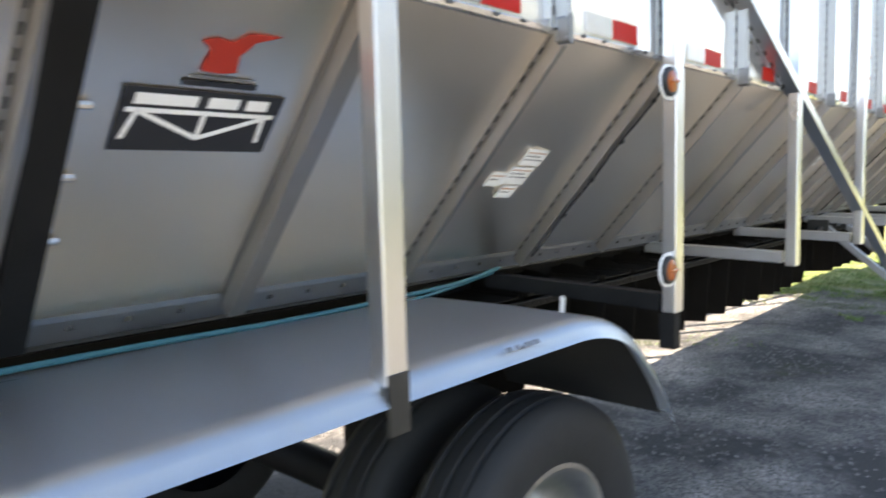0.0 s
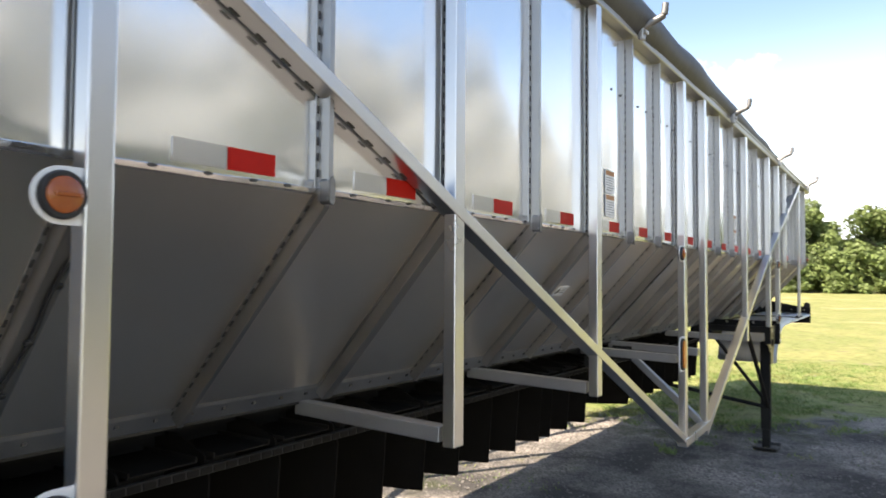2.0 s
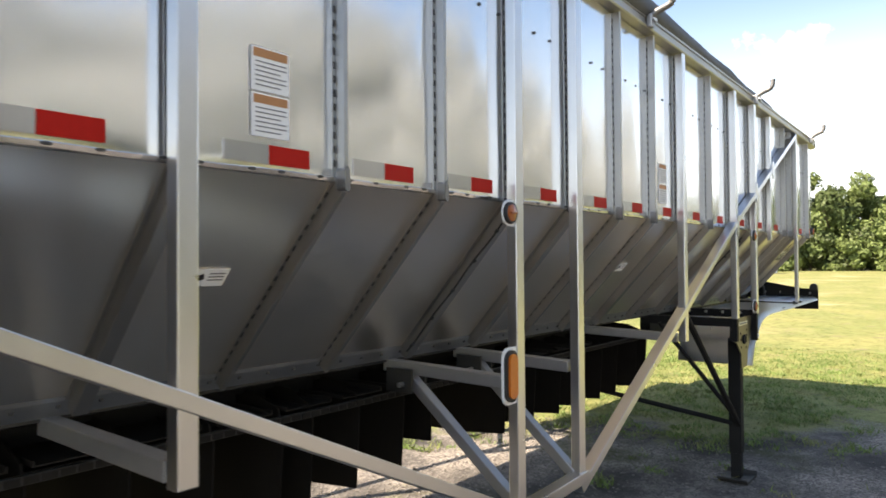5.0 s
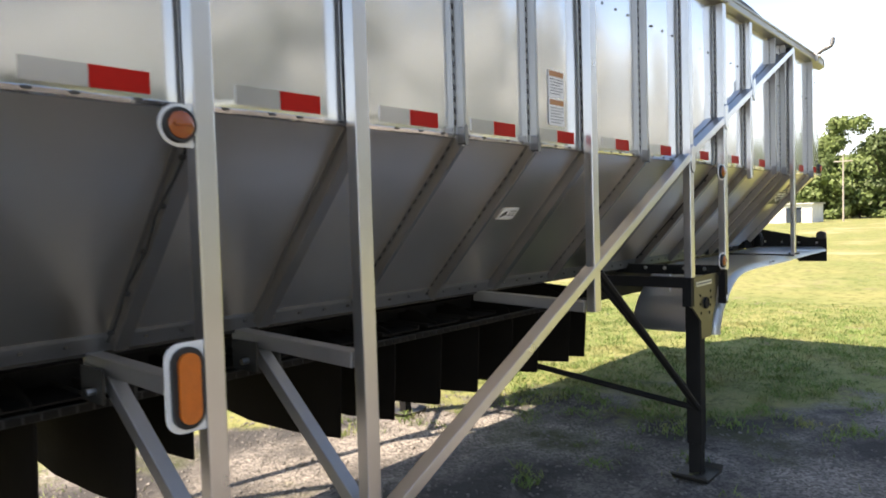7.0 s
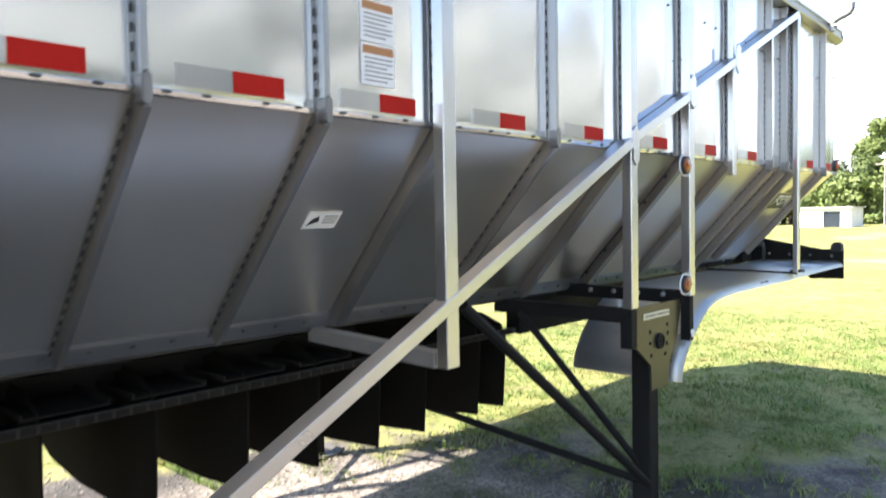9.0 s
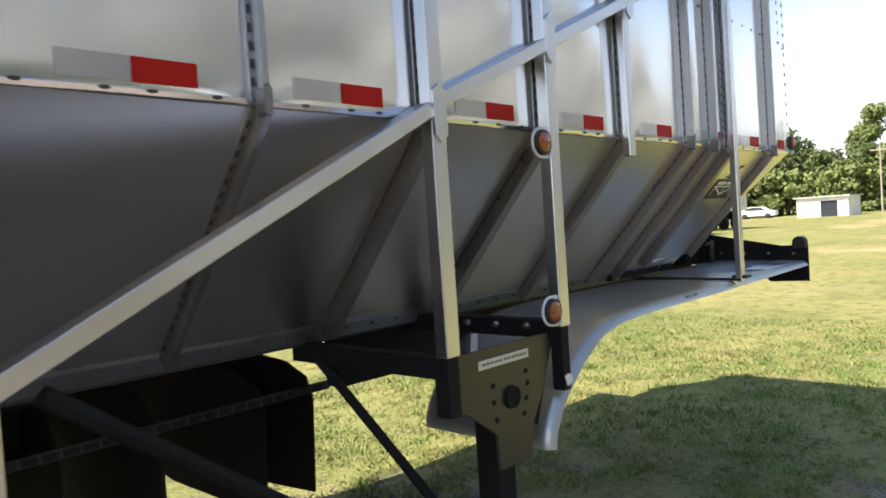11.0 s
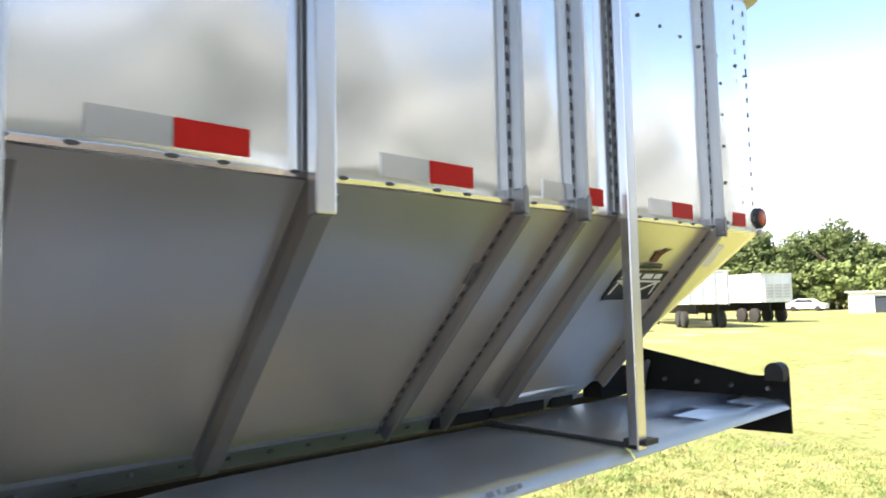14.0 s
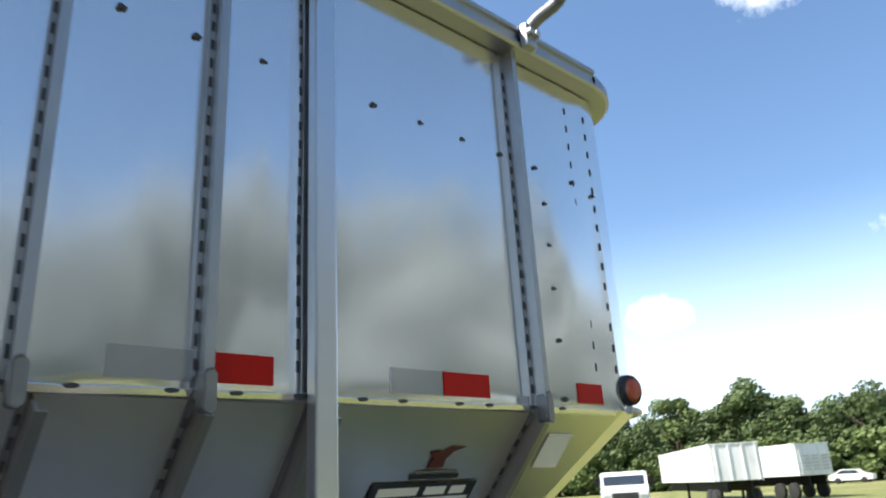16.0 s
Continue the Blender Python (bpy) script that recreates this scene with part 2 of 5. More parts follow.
def prism(bm, outline, axis, a, b):
    """An outline of (u, v) pairs pushed from a to b along axis: x takes (y, z), y takes (x, z), z takes (x, y)."""
    def at(u, v, w):
        return {"x": (w, u, v), "y": (u, w, v), "z": (u, v, w)}[axis]
    lo = [bm.verts.new(at(u, v, a)) for u, v in outline]
    hi = [bm.verts.new(at(u, v, b)) for u, v in outline]
    bm.faces.new(lo[::-1])
    bm.faces.new(hi)
    for i in range(len(outline)):
        j = (i + 1) % len(outline)
        bm.faces.new((lo[i], lo[j], hi[j], hi[i]))
    return bm


def sweep(bm, profile, x0, x1, n=1):
    """An open section of (y, z) pairs, made a sheet from x0 to x1."""
    rows = [[bm.verts.new((x0 + (x1 - x0) * i / n, y, z)) for y, z in profile] for i in range(n + 1)]
    for a, b in zip(rows, rows[1:]):
        for k in range(len(profile) - 1):
            bm.faces.new((a[k], b[k], b[k + 1], a[k + 1]))
    return bm


def part(name, bm, mat, parent, label="", smooth=False, m=None):
    bmesh.ops.recalc_face_normals(bm, faces=bm.faces)
    me = bpy.data.meshes.new(name)
    bm.to_mesh(me)
    bm.free()
    me.materials.append(mat)
    if smooth:
        for p in me.polygons:
            p.use_smooth = True
        me.set_sharp_from_angle(angle=radians(40))
    ob = new(name, me)
    ob.parent = parent
    if m is not None:
        ob.matrix_basis = m
    if label:
        tagged(ob, label)
    return ob


def again(ob, m, parent=None):
    """The same mesh once more as an object of its own."""
    o = ob.copy()
    scene.collection.objects.link(o)
    o.parent = parent or ob.parent
    o.matrix_basis = m
    return o


def empty(name, at=(0, 0, 0)):
    e = new(name)
    e.location = at
    return e


# ---- ground ----
def ground_material():
    m = bpy.data.materials.new("grass_and_gravel")
    m.use_nodes = True
    n, l = m.node_tree.nodes, m.node_tree.links
    b = n["Principled BSDF"]
    b.inputs["Roughness"].default_value = 0.9
    b.inputs["Specular IOR Level"].default_value = 0.2
    g = n.new("ShaderNodeNewGeometry")

    def noise_tex(scale, detail=6.0, rough=0.6):
        t = n.new("ShaderNodeTexNoise")
        t.inputs["Scale"].default_value, t.inputs["Detail"].default_value, t.inputs["Roughness"].default_value = scale, detail, rough
        l.new(g.outputs["Position"], t.inputs["Vector"])
        return t.outputs["Fac"]

    def rng(v, a, b2, c=0.0, d=1.0):
        r = n.new("ShaderNodeMapRange")
        for k, val in zip(("From Min", "From Max", "To Min", "To Max"), (a, b2, c, d)):
            r.inputs[k].default_value = val
        l.new(v, r.inputs["Value"])
        return r.outputs["Result"]

    def mix(f, a, c):
        x = n.new("ShaderNodeMix")
        x.data_type = "RGBA"
        l.new(f, x.inputs["Factor"])
        for k, v in (("A", a), ("B", c)):
            if isinstance(v, tuple):
                x.inputs[k].default_value = (*v, 1)
            else:
                l.new(v, x.inputs[k])
        return x.outputs["Result"]

    def math2(op, a, c):
        x = n.new("ShaderNodeMath")
        x.operation = op
        for i, v in enumerate((a, c)):
            if isinstance(v, (int, float)):
                x.inputs[i].default_value = v
            else:
                l.new(v, x.inputs[i])
        return x.outputs[0]

    grass = mix(rng(noise_tex(1.3), 0.35, 0.65), (0.082, 0.130, 0.034), (0.175, 0.210, 0.068))
    grass = mix(rng(noise_tex(0.42, 5.0), 0.42, 0.60), grass, (0.225, 0.228, 0.085))
    grass = mix(rng(noise_tex(4.5, 5.0), 0.49, 0.64), grass, (0.052, 0.078, 0.015))
    grass = mix(rng(noise_tex(1.7, 6.0), 0.60, 0.68), grass, (0.15, 0.125, 0.095))
    grass = mix(rng(noise_tex(22.0, 5.0), 0.4, 0.72), grass, (0.265, 0.252, 0.105))
    grass = mix(rng(noise_tex(0.16, 4.0), 0.56, 0.66), grass, (0.34, 0.29, 0.16))
    stone = n.new("ShaderNodeTexVoronoi")
    stone.inputs["Scale"].default_value = 64.0
    l.new(g.outputs["Position"], stone.inputs["Vector"])
    grey = n.new("ShaderNodeSeparateColor")
    l.new(stone.outputs["Color"], grey.inputs["Color"])
    gravel = mix(grey.outputs["Red"], (0.10, 0.093, 0.085), (0.37, 0.34, 0.305))
    gravel = mix(rng(noise_tex(0.8), 0.40, 0.57), gravel, (0.056, 0.054, 0.052))
    gravel = mix(rng(noise_tex(0.55, 6.0), 0.56, 0.66), gravel, (0.058, 0.068, 0.027))
    sep = n.new("ShaderNodeSeparateXYZ")
    l.new(g.outputs["Position"], sep.inputs[0])
    # the gravel yard ends near the front legs of the trailer
    edge = math2("ADD", rng(math2("ADD", sep.outputs["X"], math2("ADD", math2("MULTIPLY", math2("MAXIMUM", sep.outputs["Y"], 0.0), 0.6), math2("MULTIPLY", math2("MINIMUM", math2("ADD", sep.outputs["Y"], 1.0), 0.0), 0.35))), 10.1, 12.5, 1.0, 0.0), math2("ADD", rng(noise_tex(0.9, 6.0), 0.2, 0.8, -0.55, 0.55), rng(noise_tex(0.3, 3.0), 0.3, 0.7, -0.3, 0.3)))
    side = rng(math2("ABSOLUTE", math2("ADD", sep.outputs["Y"], 3.9), 0.0), 6.7, 8.2, 0.0, -1.2)
    patch = rng(math2("ADD", edge, side), 0.38, 0.62)
    col = mix(patch, grass, gravel)
    l.new(col, b.inputs["Base Color"])
    bump = n.new("ShaderNodeBump")
    bump.inputs["Strength"].default_value, bump.inputs["Distance"].default_value = 0.8, 0.03
    height = math2("ADD", noise_tex(30.0, 4.0), math2("MULTIPLY", stone.outputs["Distance"], 0.3))
    l.new(height, bump.inputs["Height"])
    l.new(bump.outputs["Normal"], b.inputs["Normal"])
    return m


def build_ground():
    bm = bmesh.new()
    # fine near the trailer, wide to the horizon
    def axis(c):
        s = [-1500, -700, -300, -150, -80, -40]
        return [v + c for v in s] + [c - 20 + i for i in range(41)] + [c - v for v in s[::-1]]
    xs, ys = axis(8), axis(0)
    rows = [[bm.verts.new((x, y, 0.0)) for y in ys] for x in xs]
    for a, c in zip(rows, rows[1:]):
        for k in range(len(ys) - 1):
            bm.faces.new((a[k], c[k], c[k + 1], a[k + 1]))
    g = part("ground", bm, ground_material(), None, "", True)
    tagged(g, "mown grass field with a worn gravel yard", "ground", kind="structure")


build_ground()

# ---- the trailer ----
WIDTH = 2.5
SEAM, TOP = 1.89, 2.835
HOP_Y, HOP_Z = 0.60, 1.238
FRONT, REAR, BEND = 12.39, -2.2, 12.24
RIBS = [-1.65, -1.1, -0.5, 0.05, 0.68, 1.79, 2.965, 4.135, 5.215, 5.68, 7.135, 7.595, 8.61, 10.813, 11.076, 11.888]
POSTS = {1.18: 1.178, 2.355: 1.13, 3.53: 1.15, 4.70: 1.15, 6.12: 0.70, 6.63: 0.70, 8.02: 1.165, 9.13: 1.225, 9.68: 1.23, 10.23: 1.806, 11.285: 1.215}
SUPPORTS = sorted(RIBS + list(POSTS))

trailer = empty("grain_trailer", (6.0, 1.25, 0.0))
tagged(trailer, "long polished aluminium hopper grain trailer parked on gravel", "trailer")
BACK = Matrix.Translation((-6.0, -1.25, 0.0))


def tp(name, bm, mat, label="", smooth=False, parent=None):
    """A part of the trailer, built in the place's own axes."""
    ob = part(name, bm, mat, parent or trailer, label, smooth)
    ob.matrix_basis = BACK if parent is None else Matrix()
    return ob


def top(x):
    """Height of the top rail's underside: the body falls a little towards the front."""
    return TOP + (12.0 - x) * 0.0115


def lean(bm):
    for v in bm.verts:
        v.co.z += (12.0 - v.co.x) * 0.0115


def slope(y, off=0.0):
    """Height of the hopper's sloped side at y, off metres proud of it."""
    return SEAM - (SEAM - HOP_Z) / HOP_Y * y


SLOPE_DIR = Vector((0, HOP_Y, HOP_Z - SEAM)).normalized()
SLOPE_OUT = Vector((0, -(SEAM - HOP_Z), -HOP_Y)).normalized()


def build_shell():
    edges = [REAR] + SUPPORTS + [BEND]
    rnd = random.Random(4)
    for a, b in zip(edges, edges[1:]):
        # upper sheet, slightly bulged between its ribs
        bm = bmesh.new()
        nx, nz = 16, 24
        heights = [0, 0.006, 0.013, 0.021, 0.030, 0.042] + [0.06 + 0.94 * k / (nz - 6) for k in range(nz - 5)]
        amp, ph, tilt = rnd.uniform(0.002, 0.005), rnd.uniform(0, 6), rnd.uniform(-0.002, 0.002)
        left, right = rnd.uniform(0.6, 1.3), rnd.uniform(0.6, 1.3)
        rows = []
        for i in range(nx + 1):
            u = i / nx
            col = []
            for v in heights:
                pillow = math.sin(math.pi * u) ** 2
                w = pillow * (amp * math.sin(math.pi * v) + 0.0022 * math.sin(ph + 6 * v) * math.sin(math.pi * v)) + tilt * math.sin(math.tau * u) * math.sin(math.pi * u) * math.sin(math.pi * v)
                # buckles beside each rib
                w += 0.0011 * (left * math.exp(-((u - 0.11) / 0.06) ** 2) * math.sin(11 * v + ph) + right * math.exp(-((u - 0.89) / 0.06) ** 2) * math.sin(9 * v - ph)) * math.sin(math.pi * v)
                # the lower edge turns in under the tape
                w -= 0.0034 * max(0.0, 1 - v / 0.034) ** 1.7 * math.sin(math.pi * min(1, max(0, u))) ** 0.5
                col.append(bm.verts.new((a + (b - a) * u, -w, SEAM + (top(a + (b - a) * u) - SEAM) * v)))
            rows.append(col)
        for p, q in zip(rows, rows[1:]):
            for k in range(nz):
                bm.faces.new((p[k], q[k], q[k + 1], p[k + 1]))
        tp("side_panel", bm, SHEET, "", True)
        # sloped hopper sheet
        bm = bmesh.new()
        nx, nz = 8, 14
        amp = rnd.uniform(-0.0006, 0.0006)
        rows = []
        for i in range(nx + 1):
            u = i / nx
            col = []
            for j in range(nz + 1):
                v = j / nz
                o = SLOPE_OUT * (amp * math.sin(math.pi * u) * math.sin(math.pi * v ** 0.75))
                x1 = a + (b - a) * u
                lim = BEND - 0.70 * HOP_Y * v
                col.append(bm.verts.new((min(x1, lim), HOP_Y * v + o.y, SEAM + (HOP_Z - SEAM) * v + o.z)))
            rows.append(col)
        for p, q in zip(rows, rows[1:]):
            for k in range(nz):
                bm.faces.new((p[k], q[k], q[k + 1], p[k + 1]))
        tp("hopper_panel", bm, HOPPER, "", True)
    # rounded front corners and front wall, one sheet
    bm = bmesh.new()
    r = 0.15
    line = [(BEND, 0.0)] + [(BEND + r * math.sin(k * math.pi / 16), r - r * math.cos(k * math.pi / 16)) for k in range(1, 9)]
    line += [(FRONT, y) for y in (0.6, 1.25, 1.9)] + [(x, WIDTH - y) for x, y in line[::-1]]
    lo = [[bm.verts.new((x, y, SEAM + (TOP - SEAM) * k / 6)) for x, y in line] for k in range(7)]
    for p, q in zip(lo, lo[1:]):
        for k in range(len(line) - 1):
            bm.faces.new((p[k], p[k + 1], q[k + 1], q[k]))
    tp("front_wall", bm, SHEET, "polished aluminium front wall with rounded corners", True)
    # front hopper face, slanting back underneath
    bm = bmesh.new()
    bx = BEND - 0.70 * HOP_Y
    v = [bm.verts.new(p) for p in ((BEND, 0, SEAM), (BEND + 0.11, 0.04, SEAM), (FRONT, 0.15, SEAM), (FRONT, WIDTH - 0.15, SEAM), (BEND + 0.11, WIDTH - 0.04, SEAM), (BEND, WIDTH, SEAM),
                                   (bx, HOP_Y, HOP_Z), (bx + 0.03, HOP_Y + 0.06, HOP_Z), (bx + 0.03, WIDTH - HOP_Y - 0.06, HOP_Z), (bx, WIDTH - HOP_Y, HOP_Z))]
    for f in ((0, 1, 6), (1, 2, 7, 6), (2, 3, 8, 7), (3, 4, 9, 8), (4, 5, 9)):
        bm.faces.new([v[i] for i in f])
    tp("hopper_front", bm, HOPPER, "", False)
    # far side, floor, rear and lining
    bm = bmesh.new()
    sweep(bm, [(WIDTH, TOP), (WIDTH, SEAM), (WIDTH - HOP_Y, HOP_Z)], REAR, 12.1)
    tp("far_side_panel", bm, HOPPER)
    bm = bmesh.new()
    box(bm, REAR, bx, HOP_Y, WIDTH - HOP_Y, HOP_Z - 0.02, HOP_Z)
    tp("belt_floor", bm, GREYSTEEL)
    bm = bmesh.new()
    prism(bm, [(0, SEAM), (0, TOP), (WIDTH, TOP), (WIDTH, SEAM), (WIDTH - HOP_Y, HOP_Z), (HOP_Y, HOP_Z)], "x", REAR - 0.03, REAR)
    tp("rear_wall", bm, SHEET)
    # lower edge flange of the hopper
    bm = bmesh.new()
    lip = [(HOP_Y - 0.046, slope(HOP_Y - 0.046)), (HOP_Y - 0.040, slope(HOP_Y - 0.034)), (HOP_Y - 0.006, HOP_Z - 0.010), (HOP_Y + 0.03, HOP_Z - 0.012), (HOP_Y + 0.03, HOP_Z - 0.002), (HOP_Y + 0.002, HOP_Z)]
    prism(bm, lip, "x", REAR, bx)
    tp("hopper_flange", bm, RIB)
    # seam lip between wall and hopper
    bm = bmesh.new()
    rows = []
    for a, b in zip(edges, edges[1:]):
        for i in range(8):
            u = i / 8
            x = a + (b - a) * u
            d = 0.0012 * math.sin(x * 9.1) + 0.0008 * math.sin(x * 23.0)
            rows.append([bm.verts.new((x, y, z)) for y, z in ((0.002, SEAM + 0.003 + d), (-0.0075, SEAM + 0.001 + d), (-0.0085, SEAM - 0.001 + d), (-0.0025, SEAM - 0.011 + d), (0.006, SEAM - 0.014))])
    for p, q in zip(rows, rows[1:]):
        for k in range(4):
            bm.faces.new((p[k], q[k], q[k + 1], p[k + 1]))
    tp("seam_lip", bm, SHEET)
    bm = bmesh.new()
    prev = [(BEND, -0.014)] + [(BEND + (r + 0.014) * math.sin(k * math.pi / 16), r - (r + 0.014) * math.cos(k * math.pi / 16)) for k in range(1, 9)] + [(FRONT + 0.014, WIDTH - r)]
    tube(bm, [(x, y, SEAM) for x, y in prev], 0.010, 6)
    tp("corner_lip", bm, RIB)
    # top rail
    bm = bmesh.new()
    prism(bm, [(0.03, TOP + 0.004), (-0.054, TOP + 0.004), (-0.060, TOP + 0.010), (-0.060, TOP + 0.018), (-0.050, TOP + 0.022), (-0.050, TOP + 0.054), (-0.058, TOP + 0.058), (-0.058, TOP + 0.070), (0.03, TOP + 0.072)], "x", REAR, BEND)
    lean(bm)
    tp("top_rail", bm, RIB)
    bm = bmesh.new()
    prism(bm, [(WIDTH - 0.03, TOP + 0.004), (WIDTH + 0.06, TOP + 0.004), (WIDTH + 0.06, TOP + 0.07), (WIDTH - 0.03, TOP + 0.07)], "x", REAR, BEND)
    lean(bm)
    tp("top_rail", bm, EXTRUSION)
    bm = bmesh.new()
    path = [(BEND + (r + 0.042) * math.sin(k * math.pi / 16), r - (r + 0.042) * math.cos(k * math.pi / 16)) for k in range(9)]
    path += [(FRONT + 0.042, 1.25)] + [(x, WIDTH - y) for x, y in path[::-1]]
    lo = []
    for x, y in path:
        n2 = Vector((max(x - BEND, 0), (y - r) if y < r else (y - WIDTH + r if y > WIDTH - r else 0), 0))
        n2 = n2.normalized() if n2.length > 0 else Vector((1, 0, 0))
        lo.append([bm.verts.new(Vector((x, y, z)) + n2 * o) for o, z in ((-0.07, TOP + 0.004), (0.004, TOP + 0.002), (0.014, TOP + 0.010), (0.014, TOP + 0.040), (0.0, TOP + 0.066), (-0.07, TOP + 0.068))])
    for p, q in zip(lo, lo[1:]):
        for k in range(6):
            j = (k + 1) % 6
            bm.faces.new((p[k], q[k], q[j], p[j]))
    tp("front_cap_rail", bm, RIB, "", True)
    # rolled tarp over the top, with its tube along the near rail
    bm = bmesh.new()
    n = 14
    prof = [(-0.02, TOP + 0.070)] + [(-0.015 + (WIDTH + 0.06) * k / n, TOP + 0.076 + 0.20 * math.sin(math.pi * k / n)) for k in range(n + 1)] + [(WIDTH + 0.08, TOP + 0.07)]
    sweep(bm, prof, REAR, BEND, 30)
    for v in bm.verts:
        v.co.z += 0.008 * math.sin(v.co.x * 6.5) * max(0.0, min(1.0, v.co.y / 0.5))
    lean(bm)
    tp("roll_tarp", bm, TARP, "dark vinyl roll tarp", True)
    bm = bmesh.new()
    # the roll is thick at the rear and runs out towards the front
    xs = [REAR + (12.2 - REAR) * k / 60 for k in range(61)]
    rs = [min(0.105, 0.013 + max(0.0, 11.9 - x) * 0.0150) * (1 + 0.05 * math.sin(x * 5.1)) for x in xs]
    tube(bm, [(x, 0.002 + 0.004 * math.sin(x * 6.7), TOP + 0.066 + 0.62 * r + 0.003 * math.sin(x * 9.2)) for x, r in zip(xs, rs)], rs, 14)
    lean(bm)
    tp("tarp_tube", bm, TARP, "", True)
    bm = bmesh.new()
    bend = [(11.9, -0.010), (12.1, -0.014)] + [(BEND + 0.168 * math.sin(k * math.pi / 16), 0.15 - 0.168 * math.cos(k * math.pi / 16)) for k in range(9)] + [(FRONT + 0.018, 0.6), (FRONT + 0.018, 1.25), (FRONT + 0.018, 2.2)]
    tube(bm, [(x, y, TOP + 0.070) for x, y in bend], 0.016, 10)
    tp("tarp_hem", bm, TARP, "", True)


build_shell()


# the truss: three runs of square tube in the plane of the posts
BRACES = [((1.17, 2.958), (6.14, 0.684)), ((6.62, 0.655), (9.105, 1.900)), ((9.155, 1.930), (11.23, 2.828))]


def build_supports():
    # ribs: a flat flange with a row of rivets, and a proud web that ends in a rounded foot
    # rounded foot: a flattened loop over the seam
    bm = bmesh.new()
    def loop(w, h):
        return [(w * math.cos(k * math.tau / 18) * (1 if abs(math.sin(k * math.tau / 18)) < 0.8 else 0.96), SEAM - 0.006 + (h - w) * (1 if math.sin(k * math.tau / 18) > 0 else -1) + w * math.sin(k * math.tau / 18)) for k in range(18)]
    prism(bm, loop(0.0105, 0.033), "y", -0.045, -0.012)
    foot = tp("rib_foot", bm, FOOT, "", False)
    bm = bmesh.new()
    tube(bm, [(u, -0.046, v) for u, v in loop(0.0112, 0.034)[4:15]], 0.0024, 6)
    bead = tp("weld_bead", bm, DULLRIVET, "", True)
    for i, x in enumerate(RIBS):
        m = BACK @ Matrix.Translation((x, 0, 0))
        if i == 0:
            foot.matrix_basis = bead.matrix_basis = m
        else:
            again(foot, m)
            again(bead, m)
        bm = bmesh.new()
        prism(bm, [(x + u, v) for u, v in ((-0.006, 0.0), (-0.006, -0.034), (-0.010, -0.036), (-0.010, -0.041), (0.006, -0.041), (0.006, 0.0))], "z", SEAM - 0.030, top(x) - 0.002)
        tp("rib", bm, RIB)
        bm = bmesh.new()
        box(bm, x - 0.017, x - 0.006, -0.002, 0.0, SEAM + 0.002, top(x) - 0.002)
        tp("rib_flange", bm, RIB)
    # outer posts: square tube from the top rail down
    for x, z in POSTS.items():
        bm = bmesh.new()
        # the two foremost posts are slimmer
        half, face = (0.023, -0.050) if x > 10 else (0.027, -0.062)
        box(bm, x - half, x + half, face, -0.018, z, top(x) - 0.004, 0.004)
        tp("post", bm, EXTRUSION)
        bm = bmesh.new()
        box(bm, x - 0.022, x + 0.001, -0.002, 0.0, SEAM + 0.002, top(x) - 0.004)
        box(bm, x + 0.001, x + 0.022, -0.0185, 0.0, SEAM - 0.02, top(x) - 0.004)
        tp("post_flange", bm, RIB)
        bm = bmesh.new()
        box(bm, x - 0.027, x + 0.027, WIDTH + 0.004, WIDTH + 0.062, z, top(x) - 0.004)
        tp("far_post", bm, EXTRUSION)
    for a, b in BRACES:
        bm = bmesh.new()
        bar(bm, (a[0], WIDTH + 0.094, a[1]), (b[0], WIDTH + 0.094, b[1]), 0.054, 0.044)
        tp("far_truss_brace", bm, EXTRUSION)
    # stiffeners down the sloped hopper side
    for i, x in enumerate(SUPPORTS):
        end = HOP_Y - 0.02 if x < 11.2 else (0.53 if x < 11.5 else 0.515)
        bm = bmesh.new()
        turn = 0.03 if x in POSTS else 0.0
        x += 0.022 if x in POSTS else (0.030 if x == 10.813 else 0.004)
        wide = 0.034 if turn else 0.007
        a = Vector((x, 0.012, SEAM - 0.012)) + SLOPE_OUT * 0.021
        b = Vector((x + turn, end, slope(end))) + SLOPE_OUT * 0.021
        bar(bm, a, b, wide, 0.042, SLOPE_OUT, 0.002)
        lip = SLOPE_OUT * 0.021 + Vector((0.006, 0, 0))
        bar(bm, a + lip, b + lip, wide + 0.010, 0.004, SLOPE_OUT)
        side = Vector((-wide / 2 - 0.006, 0, 0))
        bar(bm, a + side - SLOPE_OUT * 0.019, b + side - SLOPE_OUT * 0.019, 0.012, 0.003, SLOPE_OUT)
        tp("hopper_stiffener", bm, SLOPERIB)
    bm = bmesh.new()
    p = Vector((10.835, 0, SEAM)) + SLOPE_DIR * 0.235 + SLOPE_OUT * 0.003
    bar(bm, p - SLOPE_DIR * 0.035, p + SLOPE_DIR * 0.035, 0.042, 0.006, SLOPE_OUT, 0.002)
    tp("doubler_tab", bm, FOOT)
    # dark channel on the rear of the slope, with three bright bolts
    bm = bmesh.new()
    bar(bm, Vector((0.715, 0.02, slope(0.02))) + SLOPE_OUT * 0.024, Vector((0.75, 0.585, slope(0.585))) + SLOPE_OUT * 0.024, 0.062, 0.046, SLOPE_OUT, 0.006)
    channel = tp("slope_channel", bm, BLACK, "dark steel channel bolted to the slope")
    for y in (0.20, 0.30, 0.40):
        bm = bmesh.new()
        p = Vector((0.755 + (y - 0.2) * 0.04, y, slope(y))) + SLOPE_OUT * 0.012
        tube(bm, [p - Vector((0.05, 0, 0)), p + Vector((0.034, 0, 0))], 0.007, 8)
        tp("channel_bolt", bm, ZINC)
